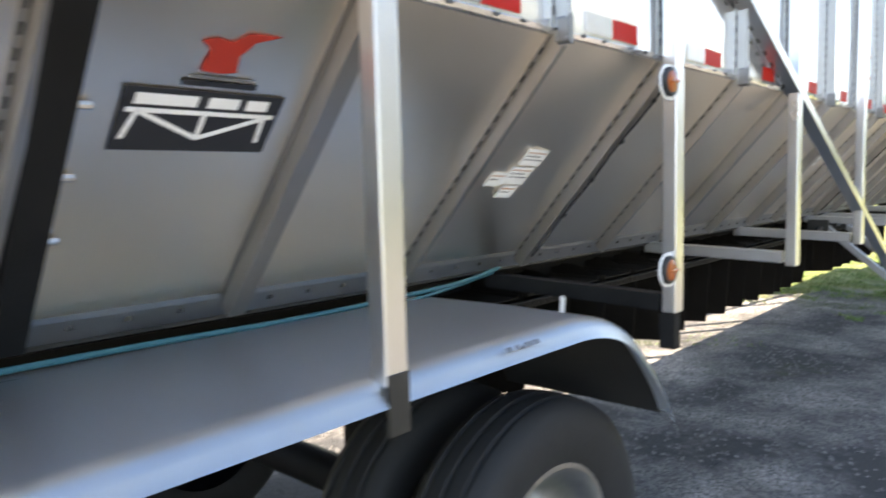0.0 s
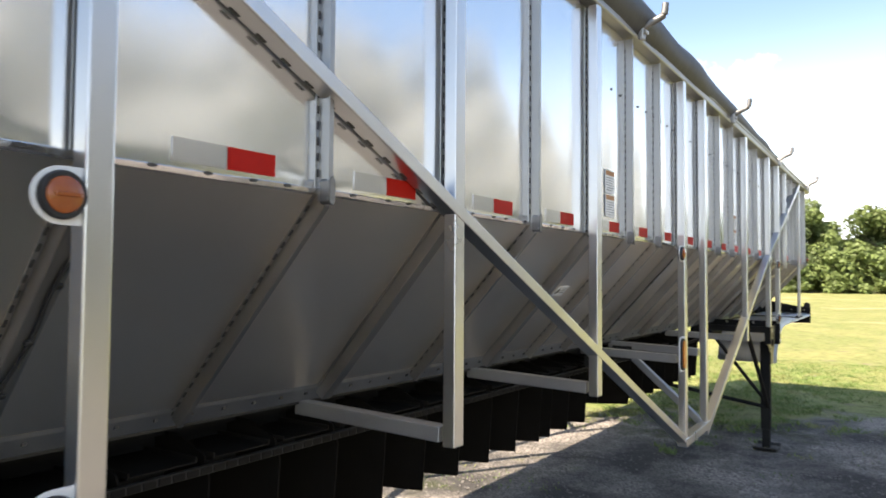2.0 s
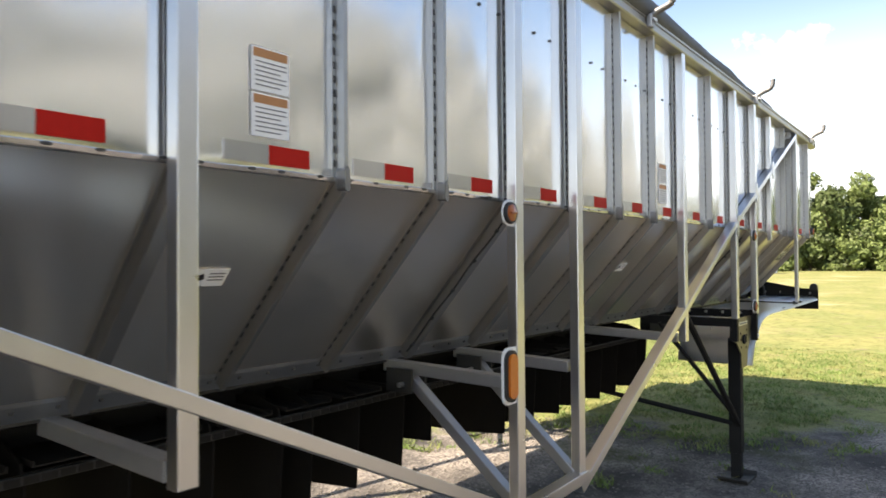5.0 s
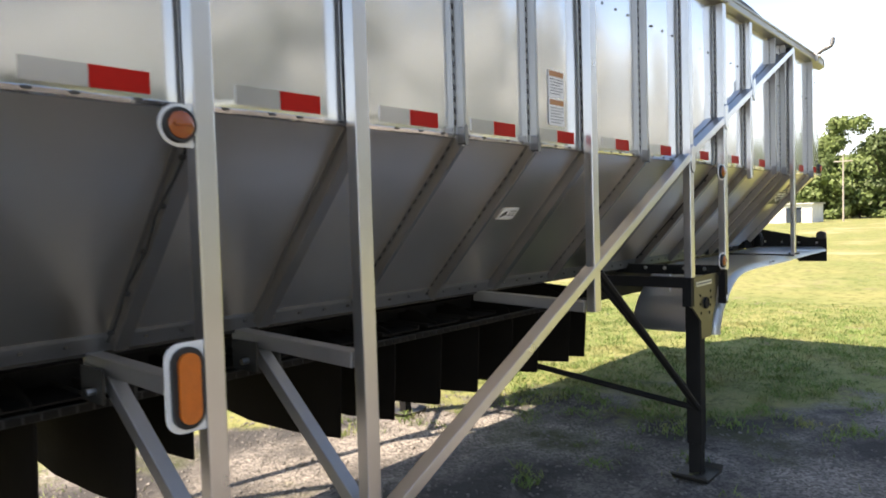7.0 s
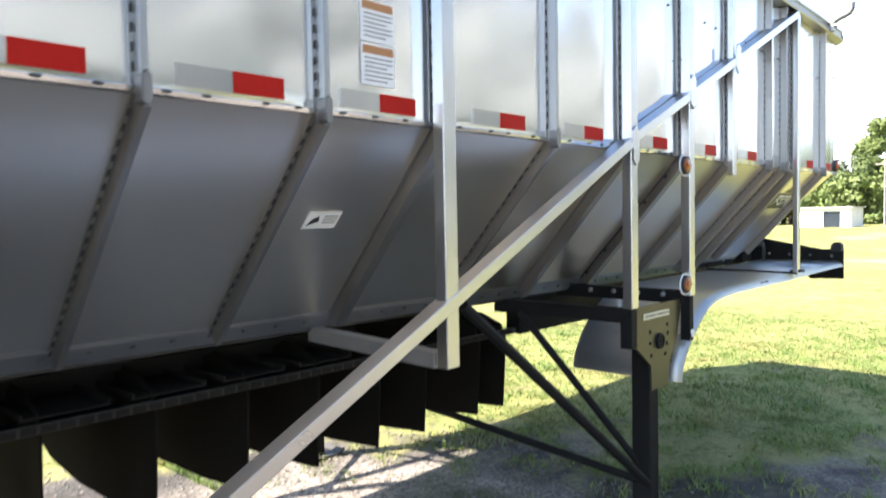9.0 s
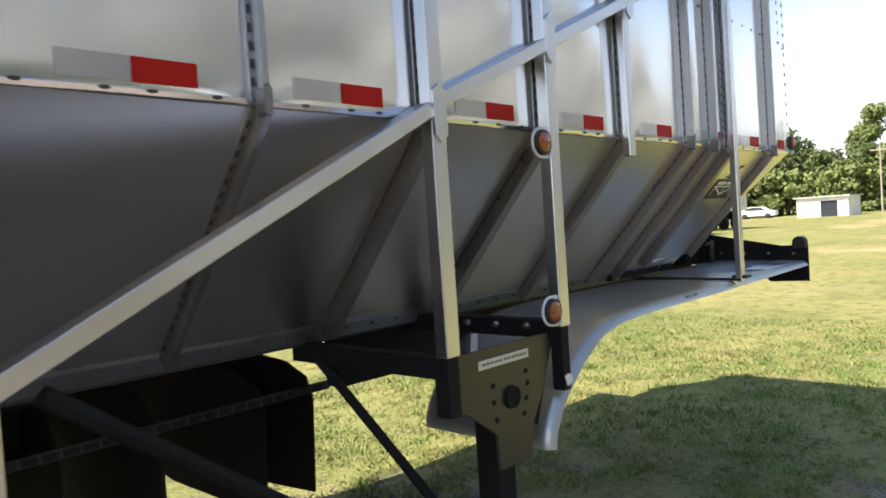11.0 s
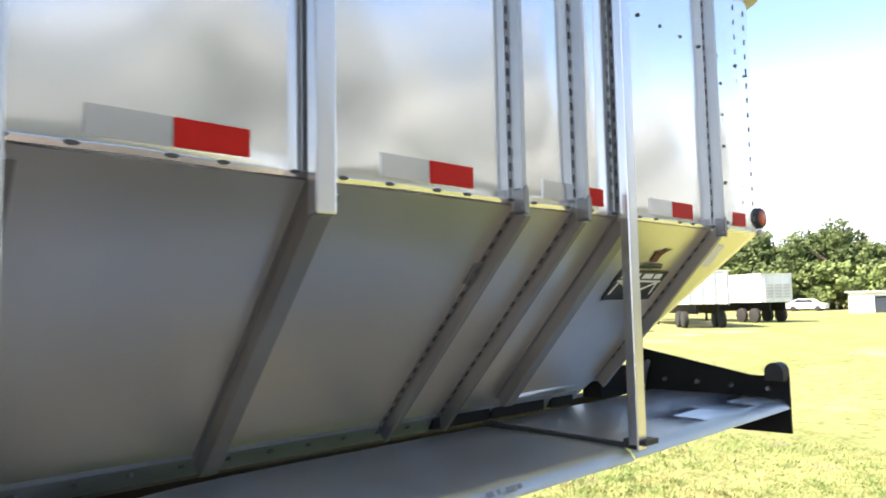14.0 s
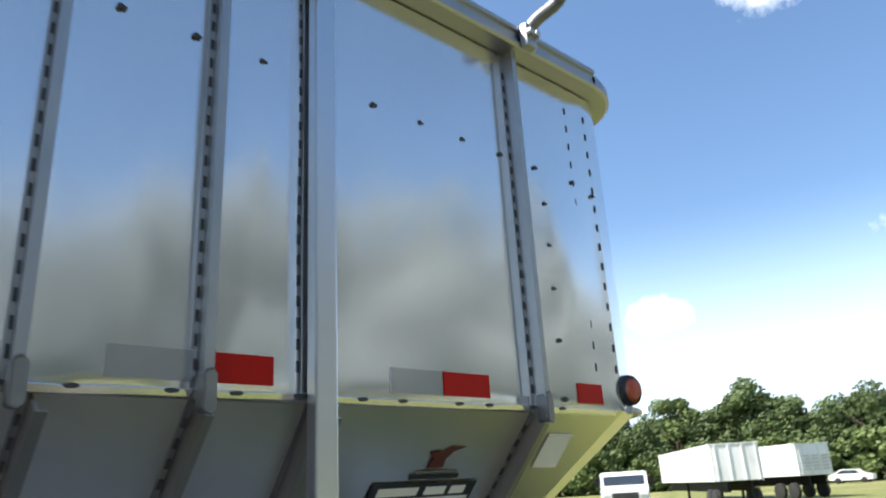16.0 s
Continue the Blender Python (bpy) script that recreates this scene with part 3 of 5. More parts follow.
    # arms from the hopper's lower edge out to the posts
    for x, z in POSTS.items():
        if z < 1.22 and x not in (1.18, 2.355, 11.285):
            bm = bmesh.new()
            bar(bm, (x, -0.004, 1.185), (x, HOP_Y + 0.02, 1.205), 0.05, 0.05, (0, 0, 1), 0.004)
            tp("cross_arm", bm, DULLBAR)
    # truss braces between the posts
    y = -0.036
    for a, b in BRACES:
        bm = bmesh.new()
        bar(bm, (a[0], y, a[1]), (b[0], y, b[1]), 0.058, 0.041, (0, 0, 1), 0.003)
        tp("truss_brace", bm, EXTRUSION)
    # dark slots along the underside of the braces that lie on the wall
    for (a, b), last in ((BRACES[0], 3.50), (BRACES[2], 11.16)):
        e = Vector((b[0] - a[0], 0, b[1] - a[1])).normalized()
        down = Vector((e.z, 0, -e.x)) if e.x * 1.0 > 0 else Vector((-e.z, 0, e.x))
        n = int((last - a[0]) / e.x / 0.085)
        bm = bmesh.new()
        for k in range(n):
            c = Vector((a[0], -0.016, a[1])) + e * (0.05 + k * 0.085) + down * 0.0212
            bar(bm, c - e * 0.015, c + e * 0.015, 0.009, 0.003, down, 0.001)
        tagged(tp("brace_rivet_run", bm, RIVET), "row of dark rivets under the brace", kind="stuff")
    # pointed cover plates where the upper brace crosses the posts
    for x, z in ((9.13, 1.890), (9.68, 2.170), (10.23, 2.402)):
        bm = bmesh.new()
        prism(bm, [(x - 0.025, z - 0.058), (x, z - 0.080), (x + 0.025, z - 0.058), (x + 0.025, z + 0.058), (x, z + 0.080), (x - 0.025, z + 0.058)], "y", -0.071, -0.062)
        tp("cover_plate", bm, EXTRUSION)
    bm = bmesh.new()
    bar(bm, (6.09, -0.04, 0.685), (6.68, -0.04, 0.705), 0.06, 0.05, (0, 0, 1), 0.004)
    tp("truss_foot", bm, EXTRUSION)
    for x in (6.12, 6.63):
        bm = bmesh.new()
        bar(bm, (x, 0.50, 1.17), (x + (0.02 if x < 6.3 else -0.01), -0.02, 0.72), 0.045, 0.045, (1, 0, 0), 0.004)
        tp("truss_strut", bm, DULLBAR)


build_supports()

# rivets: rows on rib flanges, seam and stiffeners; far too many to count
def build_rivets():
    bm = bmesh.new()
    def rivet(x, y, z, w=0.0058, h=0.020, t=0.0018):
        box(bm, x - w / 2, x + w / 2, y - t, y, z - h / 2, z + h / 2)
    for x in RIBS:
        for k in range(int((top(x) - SEAM - 0.03) / 0.040)):
            rivet(x - 0.0105, -0.002, SEAM + 0.04 + k * 0.040)
    for x in POSTS:
        for k in range(int((top(x) - SEAM - 0.03) / 0.040)):
            rivet(x - (0.007 if x > 10 else 0.010), -0.002, SEAM + 0.04 + k * 0.040)
            if abs(x - 11.285) < 0.01:
                rivet(x - 0.030, 0.0, SEAM + 0.05 + k * 0.040)
    for k in range(int((12.1 - 0.0) / 0.12)):
        x = 0.1 + k * 0.12
        x += 0.016 * math.sin(k * 2.7)
        prism(bm, [(x + 0.012 * math.cos(j * math.tau / 8), SEAM - 0.003 + 0.0040 * math.sin(j * math.tau / 8)) for j in range(8)], "y", -0.0100, -0.005)
    for k in range(95):
        p = Vector((0.15 + k * 0.12, HOP_Y - 0.027, slope(HOP_Y - 0.020)))
        box(bm, p.x - 0.006, p.x + 0.006, p.y - 0.006, p.y + 0.004, p.z - 0.006, p.z + 0.004)
    ob = tp("rivet_run", bm, RIVET)
    tagged(ob, "rows of small dark rivets", kind="stuff")
    bm = bmesh.new()
    for x in SUPPORTS:
        post = x in POSTS
        if post and x != 2.355:
            continue
        at = x + (0.022 if post else (0.030 if x == 10.813 else 0.004)) - (0.024 if post else 0.0095)
        for k in range(20 if x < 11.2 else 15):
            p = Vector((at + (0.03 * k / 20 if post else 0.0), 0.0, SEAM)) + SLOPE_DIR * (0.05 + k * 0.041) + SLOPE_OUT * 0.0045
            bar(bm, p, p + SLOPE_DIR * 0.019, 0.0065, 0.003, SLOPE_OUT)
    ob = tp("rivet_run", bm, SLOPERIVET)
    tagged(ob, "rows of dark rivets down the slope", kind="stuff")


build_rivets()


# ---- running gear and frame ----
def build_frame():
    # edge rail under the hopper, and the row of cross plates that hang from it
    bm = bmesh.new()
    box(bm, REAR, 9.22, 0.620, 0.640, 1.050, 1.076)
    tp("frame_edge_rail", bm, GREYSTEEL)
    bm = bmesh.new()
    for k in range(210):
        x = -1.2 + k * 0.0495
        box(bm, x, x + 0.040, 0.6155, 0.6195, 1.053, 1.073)
    tagged(tp("rail_clip_run", bm, DUSTY), "row of small dark clips along the rail", kind="stuff")
    bm = bmesh.new()
    box(bm, REAR, 9.25, 1.86, 1.90, 0.88, 1.10)
    tp("frame_edge_rail", bm, DUSTY)
    prof = [(0.66, 1.10), (0.632, 1.03), (0.64, 0.90), (0.655, 0.70), (0.95, 0.675), (1.29, 0.67), (1.55, 0.70), (1.73, 0.77), (1.81, 0.885), (1.78, 0.98), (1.69, 1.053), (1.50, 1.10), (1.33, 1.127), (0.97, 1.16), (0.78, 1.145)]
    bm = bmesh.new()
    prism(bm, prof, "x", -0.004, 0.004)
    plate = None
    xs = [2.55 + 0.3 * k for k in range(11)] + [5.70, 5.96, 6.25, 7.12, 7.439, 7.755, 8.05, 8.348, 8.611, 8.962, 9.153]
    for x in xs:
        m = BACK @ Matrix.Translation((x, 0, 0))
        if plate is None:
            plate = tp("cross_plate", bm, PLATE)
            plate.matrix_basis = m
        else:
            again(plate, m)
    bm = bmesh.new()
    prism(bm, [(0.66, 1.10), (0.632, 1.03), (0.64, 0.80), (0.80, 0.79), (1.36, 0.77), (1.66, 0.84), (1.76, 1.0), (1.40, 1.12), (0.97, 1.16)], "x", 6.446, 6.454)
    tp("cross_plate", bm, PLATE)
    bar_ob = None
    for k in range(26):
        x = 0.6 + 0.3 * k
        m = BACK @ Matrix.Translation((x, 0, 0))
        if bar_ob is None:
            bm = bmesh.new()
            prism(bm, [(-0.125, 1.086), (-0.125, 1.104), (-0.120, 1.104), (-0.118, 1.091), (0.105, 1.091), (0.107, 1.104), (0.112, 1.104), (0.112, 1.086)], "y", 0.645, 1.855)
            bar_ob = tp("cross_pan", bm, DUSTY)
            bar_ob.matrix_basis = m
        else:
            again(bar_ob, m)
    for y in (0.86, 1.58):
        bm = bmesh.new()
        prism(bm, [(y, 1.0), (y + 0.12, 1.0), (y + 0.12, 1.02), (y + 0.066, 1.02), (y + 0.066, 1.14), (y + 0.12, 1.14), (y + 0.12, 1.16), (y, 1.16), (y, 1.14), (y + 0.054, 1.14), (y + 0.054, 1.02), (y, 1.02)], "x", REAR, 8.42)
        tp("frame_beam", bm, BLACK)
    # neck over the coupling at the front
    for y in (0.66, 1.76):
        bm = bmesh.new()
        box(bm, 9.3, 12.30, y, y + 0.08, 1.03, 1.235 if y < 1 else 1.40)
        tp("neck_beam", bm, BLACK)
    bm = bmesh.new()
    box(bm, 10.9, 12.2, 0.74, 1.76, 1.13, 1.15)
    tp("coupling_plate", bm, BLACK)


build_frame()


def arc_fender(stations, inner, outer, name, label, skirt=0.0):
    """A fender sheet that follows stations of (x, z), with its outer edge rolled down."""
    bm = bmesh.new()
    pts = [Vector((x, 0, z)) for x, z in stations]
    lift = 1 if outer < inner else -1
    rows = []
    for i, p in enumerate(pts):
        d = (pts[min(i + 1, len(pts) - 1)] - pts[max(i - 1, 0)]).normalized()
        n = Vector((-d.z, 0, d.x))
        row = [p + Vector((0, inner, 0)) - n * 0.0]
        row.append(p + Vector((0, (inner + outer) / 2, 0)) + n * 0.004)
        row.append(p + Vector((0, outer + 0.046 * lift, 0)))
        for k in range(1, 8):
            a = k * math.pi / 17
            row.append(p + Vector((0, outer + (0.046 - 0.048 * math.sin(a)) * lift, 0)) - n * (0.048 - 0.048 * math.cos(a)))
        if skirt:
            row.append(row[-1] - n * skirt * 0.80 - Vector((0, skirt * 0.60 * lift, 0)))
        rows.append([bm.verts.new(v) for v in row])
    for a, b in zip(rows, rows[1:]):
        for k in range(len(a) - 1):
            bm.faces.new((a[k], b[k], b[k + 1], a[k + 1]))
    bmesh.ops.solidify(bm, geom=bm.faces[:], thickness=0.004)
    sheet = tp(name, bm, FENDER, label, True)
    # black sheet added beneath the fender to paint in its shaded inside
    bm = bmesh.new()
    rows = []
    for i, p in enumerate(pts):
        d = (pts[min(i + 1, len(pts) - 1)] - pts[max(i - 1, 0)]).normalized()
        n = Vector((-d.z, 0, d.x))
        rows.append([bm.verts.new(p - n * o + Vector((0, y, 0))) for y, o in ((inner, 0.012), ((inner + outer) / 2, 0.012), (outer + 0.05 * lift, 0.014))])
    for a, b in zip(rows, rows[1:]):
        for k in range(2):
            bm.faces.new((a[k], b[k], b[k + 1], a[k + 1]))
    tp("undercoat", bm, RUBBER, "dull black sheet standing in for shade under the fender", True, sheet)
    return sheet


def smooth_line(pts, n=5):
    """Points of a smooth line through pts."""
    out = []
    for i in range(len(pts) - 1):
        p0, p1, p2, p3 = (Vector(pts[max(0, min(len(pts) - 1, i + k))]) for k in (-1, 0, 1, 2))
        for k in range(n):
            t = k / n
            out.append(0.5 * ((2 * p1) + (p2 - p0) * t + (2 * p0 - 5 * p1 + 4 * p2 - p3) * t * t + (3 * p1 - p0 - 3 * p2 + p3) * t ** 3))
    out.append(Vector(pts[-1]))
    return [tuple(v) for v in out]


REAR_FENDER = smooth_line([(-0.17, 0.80), (-0.09, 0.95), (0.09, 1.10), (0.36, 1.175), (0.7, 1.187), (1.62, 1.195), (1.90, 1.185), (2.07, 1.125), (2.20, 1.02), (2.30, 0.91), (2.36, 0.82)])
FRONT_FENDER = smooth_line([(9.598, 0.83), (9.603, 0.87), (9.627, 0.925), (9.70, 1.02), (9.86, 1.138), (10.01, 1.197), (10.26, 1.220), (10.8, 1.222), (11.27, 1.222)])
arc_fender(REAR_FENDER, 0.58, -0.055, "rear_fender", "smooth aluminium fender over the rear wheels", 0.018)
arc_fender(FRONT_FENDER, 0.54, -0.03, "front_fender", "smooth aluminium fender curving down behind the coupling")
arc_fender([(11.275, 1.226), (11.6, 1.228), (12.0, 1.232), (12.40, 1.236)], 0.56, -0.03, "front_fender", "flat aluminium deck sheet")
arc_fender(REAR_FENDER, WIDTH - 0.58, WIDTH + 0.055, "rear_fender", "")
arc_fender(FRONT_FENDER, WIDTH - 0.62, WIDTH + 0.03, "front_fender", "")
arc_fender([(11.275, 1.226), (11.8, 1.23), (12.40, 1.236)], WIDTH - 0.62, WIDTH + 0.03, "front_fender", "")
bm = bmesh.new()
bar(bm, (11.272, -0.045, 1.226), (11.272, 0.54, 1.234), 0.022, 0.012)
tp("fender_joint", bm, RUBBER)


def fender_print(x, y, z, tilt):
    for k in range(4):
        w = (0.022, 0.012, 0.030, 0.018)[k]
        bm = bmesh.new()
        box(bm, 0, w, -0.001, 0.001, -0.005, 0.006)
        tp("print_bar", bm, INK).matrix_basis = BACK @ pose(x + 0.034 * k, y, z, tilt, 0, 0)


fender_print(10.66, -0.031, 1.211, -35)
fender_print(1.50, -0.060, 1.178, -40)


def lathe(bm, prof, sides=40):
    """A ring round the y axis from (y, r) pairs."""
    rows = [[bm.verts.new((r * math.cos(k * math.tau / sides), y, r * math.sin(k * math.tau / sides))) for k in range(sides)] for y, r in prof]
    for a, b in zip(rows, rows[1:]):
        for k in range(sides):
            j = (k + 1) % sides
            bm.faces.new((a[k], a[j], b[j], b[k]))
    return bm


def build_wheels():
    tyre_prof = [(0.03, 0.30), (0.012, 0.33), (0.0, 0.40), (0.005, 0.45), (0.025, 0.478), (0.05, 0.488), (0.055, 0.478), (0.065, 0.478), (0.07, 0.49), (0.105, 0.492), (0.11, 0.48), (0.12, 0.48), (0.125, 0.492), (0.16, 0.49), (0.165, 0.478), (0.175, 0.478), (0.18, 0.488), (0.205, 0.478), (0.225, 0.45), (0.23, 0.40), (0.215, 0.33), (0.20, 0.30)]
    rim_prof = [(0.03, 0.305), (0.03, 0.285), (0.055, 0.275), (0.09, 0.24), (0.10, 0.18), (0.085, 0.14), (0.02, 0.12), (-0.02, 0.10), (-0.03, 0.06), (-0.03, 0.0)]
    master = None
    for x in (1.90, 0.64):
        for y, turn in ((0.06, 0), (0.40, 0), (WIDTH - 0.06, 180), (WIDTH - 0.40, 180)):
            m = BACK @ pose(x, y, 0.472, 0, 0, turn) @ Matrix.Diagonal((0.955, 1.0, 0.955, 1.0))
            if master is None:
                w = bmesh.new()
                lathe(w, tyre_prof)
                master = tp("wheel", w, RUBBER, "black dual truck tyre", True)
                w = bmesh.new()
                lathe(w, rim_prof, 32)
                rim = tp("rim", w, ZINC, "silver steel rim", True, master)
                nut = None
                for k in range(10):
                    a = k * math.tau / 10
                    nm = Matrix.Translation((0.165 * math.cos(a), 0.0, 0.165 * math.sin(a)))
                    w = bmesh.new()
                    lathe(w, [(0.10, 0.016), (0.07, 0.016), (0.065, 0.012), (0.065, 0.0)], 6)
                    nut = tp("wheel_nut", w, ZINC, "", False, master)
                    nut.matrix_basis = nm
                master.matrix_basis = m
            else:
                c = copy_thing(master, m)
    for x in (1.90, 0.64):
        w = bmesh.new()
        tube(w, [(x, 0.25, 0.494), (x, WIDTH - 0.25, 0.494)], 0.07, 12)
        tp("axle", w, BLACK, "", True)
        for y in (0.80, 1.66):
            w = bmesh.new()
            box(w, x - 0.08, x + 0.08, y, y + 0.08, 0.44, 0.90, 0.01)
            tp("axle_hanger", w, BLACK)


build_wheels()


def build_landing_gear():
    for side in (0, 1):
        def yy(v):
            return v if side == 0 else WIDTH - v
        bm = bmesh.new()
        y0, y1 = sorted((yy(-0.008), yy(0.08)))
        box(bm, 9.353, 9.436, y0, y1, 0.20, 1.06, 0.005)
        leg = tp("landing_leg", bm, BLACK, "black steel landing leg with a flat foot")
        bm = bmesh.new()
        y0, y1 = sorted((yy(0.0), yy(0.072)))
        box(bm, 9.360, 9.429, y0, y1, 0.02, 0.20, 0.004)
        tp("leg_ram", bm, BLACK, "", False, leg)
        bm = bmesh.new()
        prism(bm, [(9.245, 0.035), (9.275, 0.004), (9.515, 0.004), (9.55, 0.038), (9.535, 0.044), (9.505, 0.020), (9.285, 0.020), (9.255, 0.042)], "y", *sorted((yy(-0.07), yy(0.14))))
        tp("leg_foot", bm, GREYSTEEL, "bent steel foot plate", False, leg)
        bm = bmesh.new()
        prism(bm, [(9.135, 1.215), (9.655, 1.215), (9.60, 1.05), (9.53, 0.95), (9.505, 0.84), (9.35, 0.84), (9.345, 0.95), (9.22, 1.04), (9.135, 1.06)], "y", *sorted((yy(-0.020), yy(-0.009))))
        gus = tp("leg_gusset", bm, GUSSET, "dark painted gusset plate with bolt holes", False, leg)
        if side == 0:
            bm = bmesh.new()
            lathe(bm, [(0.0, 0.0), (-0.008, 0.006), (-0.008, 0.022), (-0.012, 0.026), (-0.012, 0.034), (0.0, 0.036)], 20)
            tp("gear_hub", bm, BLACK, "", True, gus).matrix_basis = Matrix.Translation((9.42, -0.020, 1.05))
            for hx, hz in ((9.335, 1.10), (9.335, 1.05), (9.345, 0.995), (9.50, 1.115), (9.505, 1.075), (9.495, 1.03), (9.48, 0.985)):
                bm = bmesh.new()
                lathe(bm, [(0.0, 0.0), (-0.002, 0.0), (-0.003, 0.008), (0.0, 0.009)], 10)
                tp("bolt_hole", bm, BLACK, "", False, gus).matrix_basis = Matrix.Translation((hx, -0.020, hz))
            bm = bmesh.new()
            prism(bm, [(9.272, 1.157), (9.514, 1.157), (9.514, 1.184), (9.272, 1.184)], "y", -0.024, -0.020)
            tp("name_plate", bm, NAMEPLATE, "pale name plate with grey lettering strokes", False, gus)
            for k in range(11):
                x = 9.288 + k * 0.0195 + (0.006 if k > 4 else 0)
                bm = bmesh.new()
                box(bm, x, x + 0.012, -0.0265, -0.024, 1.168, 1.175)
                tp("print_bar", bm, INK, "", False, gus)
        # braces to the frame
        for a, b, w in (((8.125, -0.006, 1.337), (9.36, 0.01, 0.42), 0.040), ((9.105, 0.51, 1.175), (9.37, 0.05, 0.49), 0.034), ((9.37, 0.05, 0.42), (9.0, 1.70, 0.73), 0.038)):
            if side and a[2] < 0.5:
                continue
            bm = bmesh.new()
            tube(bm, [(a[0], yy(a[1]), a[2]), (b[0], yy(b[1]), b[2])], w / 2, 8)
            tp("leg_brace", bm, BLACK, "", True, leg)
        # arms that carry the leg from the frame
        for x, z in ((9.13, 1.195), (9.66, 1.225)):
            bm = bmesh.new()
            bar(bm, (x, yy(-0.03), z), (x, yy(0.66), z), 0.05, 0.06)
            tp("leg_arm", bm, BLACK, "", False, leg)
    # black foot of the lamp post, strut down to the fender, bolts on the arm
    bm = bmesh.new()
    box(bm, 9.66, 9.70, -0.055, -0.01, 1.02, 1.228)
    tp("post_foot", bm, BLACK)
    bm = bmesh.new()
    box(bm, 9.107, 9.153, -0.055, -0.004, 1.06, 1.222)
    tp("post_foot", bm, BLACK)
    bm = bmesh.new()
    bar(bm, (9.665, 0.02, 1.20), (9.555, 0.02, 0.93), 0.05, 0.03, (1, 0, 0))
    tp("fender_strut", bm, BLACK)
    for k in range(4):
        bm = bmesh.new()
        lathe(bm, [(-0.018, 0.0), (-0.018, 0.008), (-0.006, 0.008), (-0.006, 0.013), (0.0, 0.013)], 6)
        ob = tp("arm_bolt", bm, ZINC, "")
        ob.matrix_basis = BACK @ pose(9.63, 0.06 + k * 0.13, 1.235, 0, 0, -90)
    bm = bmesh.new()
    prism(bm, [(0.0, 0.0), (0.028, 0.0), (0.034, 0.018), (0.02, 0.036), (0.0, 0.036)], "y", -0.002, 0.002)
    tp("fender_tab", bm, WHITEPAINT).matrix_basis = BACK @ pose(9.672, -0.06, 1.035, 0, -20, 0)
    bm = bmesh.new()
    box(bm, -0.016, 0.016, -0.002, 0.002, -0.11, 0.0)
    tag = tp("paper_tag", bm, PAPER, "white paper tag on a strut")
    tag.matrix_basis = BACK @ pose(9.60, 0.27, 1.20, 0, 6, 0)
    bm = bmesh.new()
    box(bm, -0.014, 0.014, -0.002, 0.002, -0.07, 0.0)
    tag = tp("paper_tag", bm, PAPER)
    tag.matrix_basis = BACK @ pose(2.33, 0.33, 1.15, 0, 8, 0)


build_landing_gear()


def build_front_end():
    # upright black plate at the front edge of the deck, with a round stop on its corner
    bm = bmesh.new()
    prism(bm, [(-0.03, 1.105), (-0.03, 1.325), (0.12, 1.325), (0.62, 1.42), (0.62, 1.215), (0.30, 1.215), (0.20, 1.10)], "x", 12.405, 12.417)
    plate = tp("end_plate", bm, BLACK, "black steel end plate with round bumper stop")
    bm = bmesh.new()
    prism(bm, [(-0.026 + 0.0, 1.31)] + [(0.010 + 0.036 * math.cos(math.pi - k * math.pi / 10), 1.345 + 0.036 * math.sin(math.pi - k * math.pi / 10)) for k in range(11)] + [(0.046, 1.31)], "x", 12.36, 12.425)
    tp("bumper_stop", bm, RUBBER, "", True, plate)
    for k in range(4):
        bm = bmesh.new()
        lathe(bm, [(-0.012, 0.0), (-0.012, 0.008), (0.0, 0.010)], 8)
        tp("plate_bolt", bm, ZINC, "", False, plate).matrix_basis = pose(12.404, 0.05 + k * 0.15, 1.275 + k * 0.004, 0, 0, -90)
    bm = bmesh.new()
    box(bm, 12.36, 12.40, 0.60, 0.66, 1.13, 1.60, 0.004)
    tp("front_upright", bm, BLACK)
    bm = bmesh.new()
    bar(bm, (12.36, 0.63, 1.42), (11.85, 0.66, 1.40), 0.02, 0.02)
    tp("front_tie", bm, BLACK)
    # black linkage boxes along the lower edge of the hopper
    for x0, x1, z0, z1 in ((11.05, 11.32, 1.235, 1.335), (11.33, 11.62, 1.235, 1.35), (11.66, 11.80, 1.235, 1.33), (12.0, 12.2, 1.235, 1.36)):
        bm = bmesh.new()
        box(bm, x0, x1, 0.56, 0.66, z0, z1, 0.006)
        tp("linkage_box", bm, BLACK)
    bm = bmesh.new()
    tube(bm, [(11.36, 0.535, 1.30), (11.95, 0.54, 1.33)], 0.012, 8)
    tp("linkage_rod", bm, ZINC, "", True)
    bm = bmesh.new()
    tube(bm, [(12.12, 0.45, 1.25), (12.16, 0.46, 1.33), (12.26, 0.50, 1.37), (12.36, 0.58, 1.35)], 0.012, 8)
    tp("air_line", bm, RUBBER, "", True)


build_front_end()


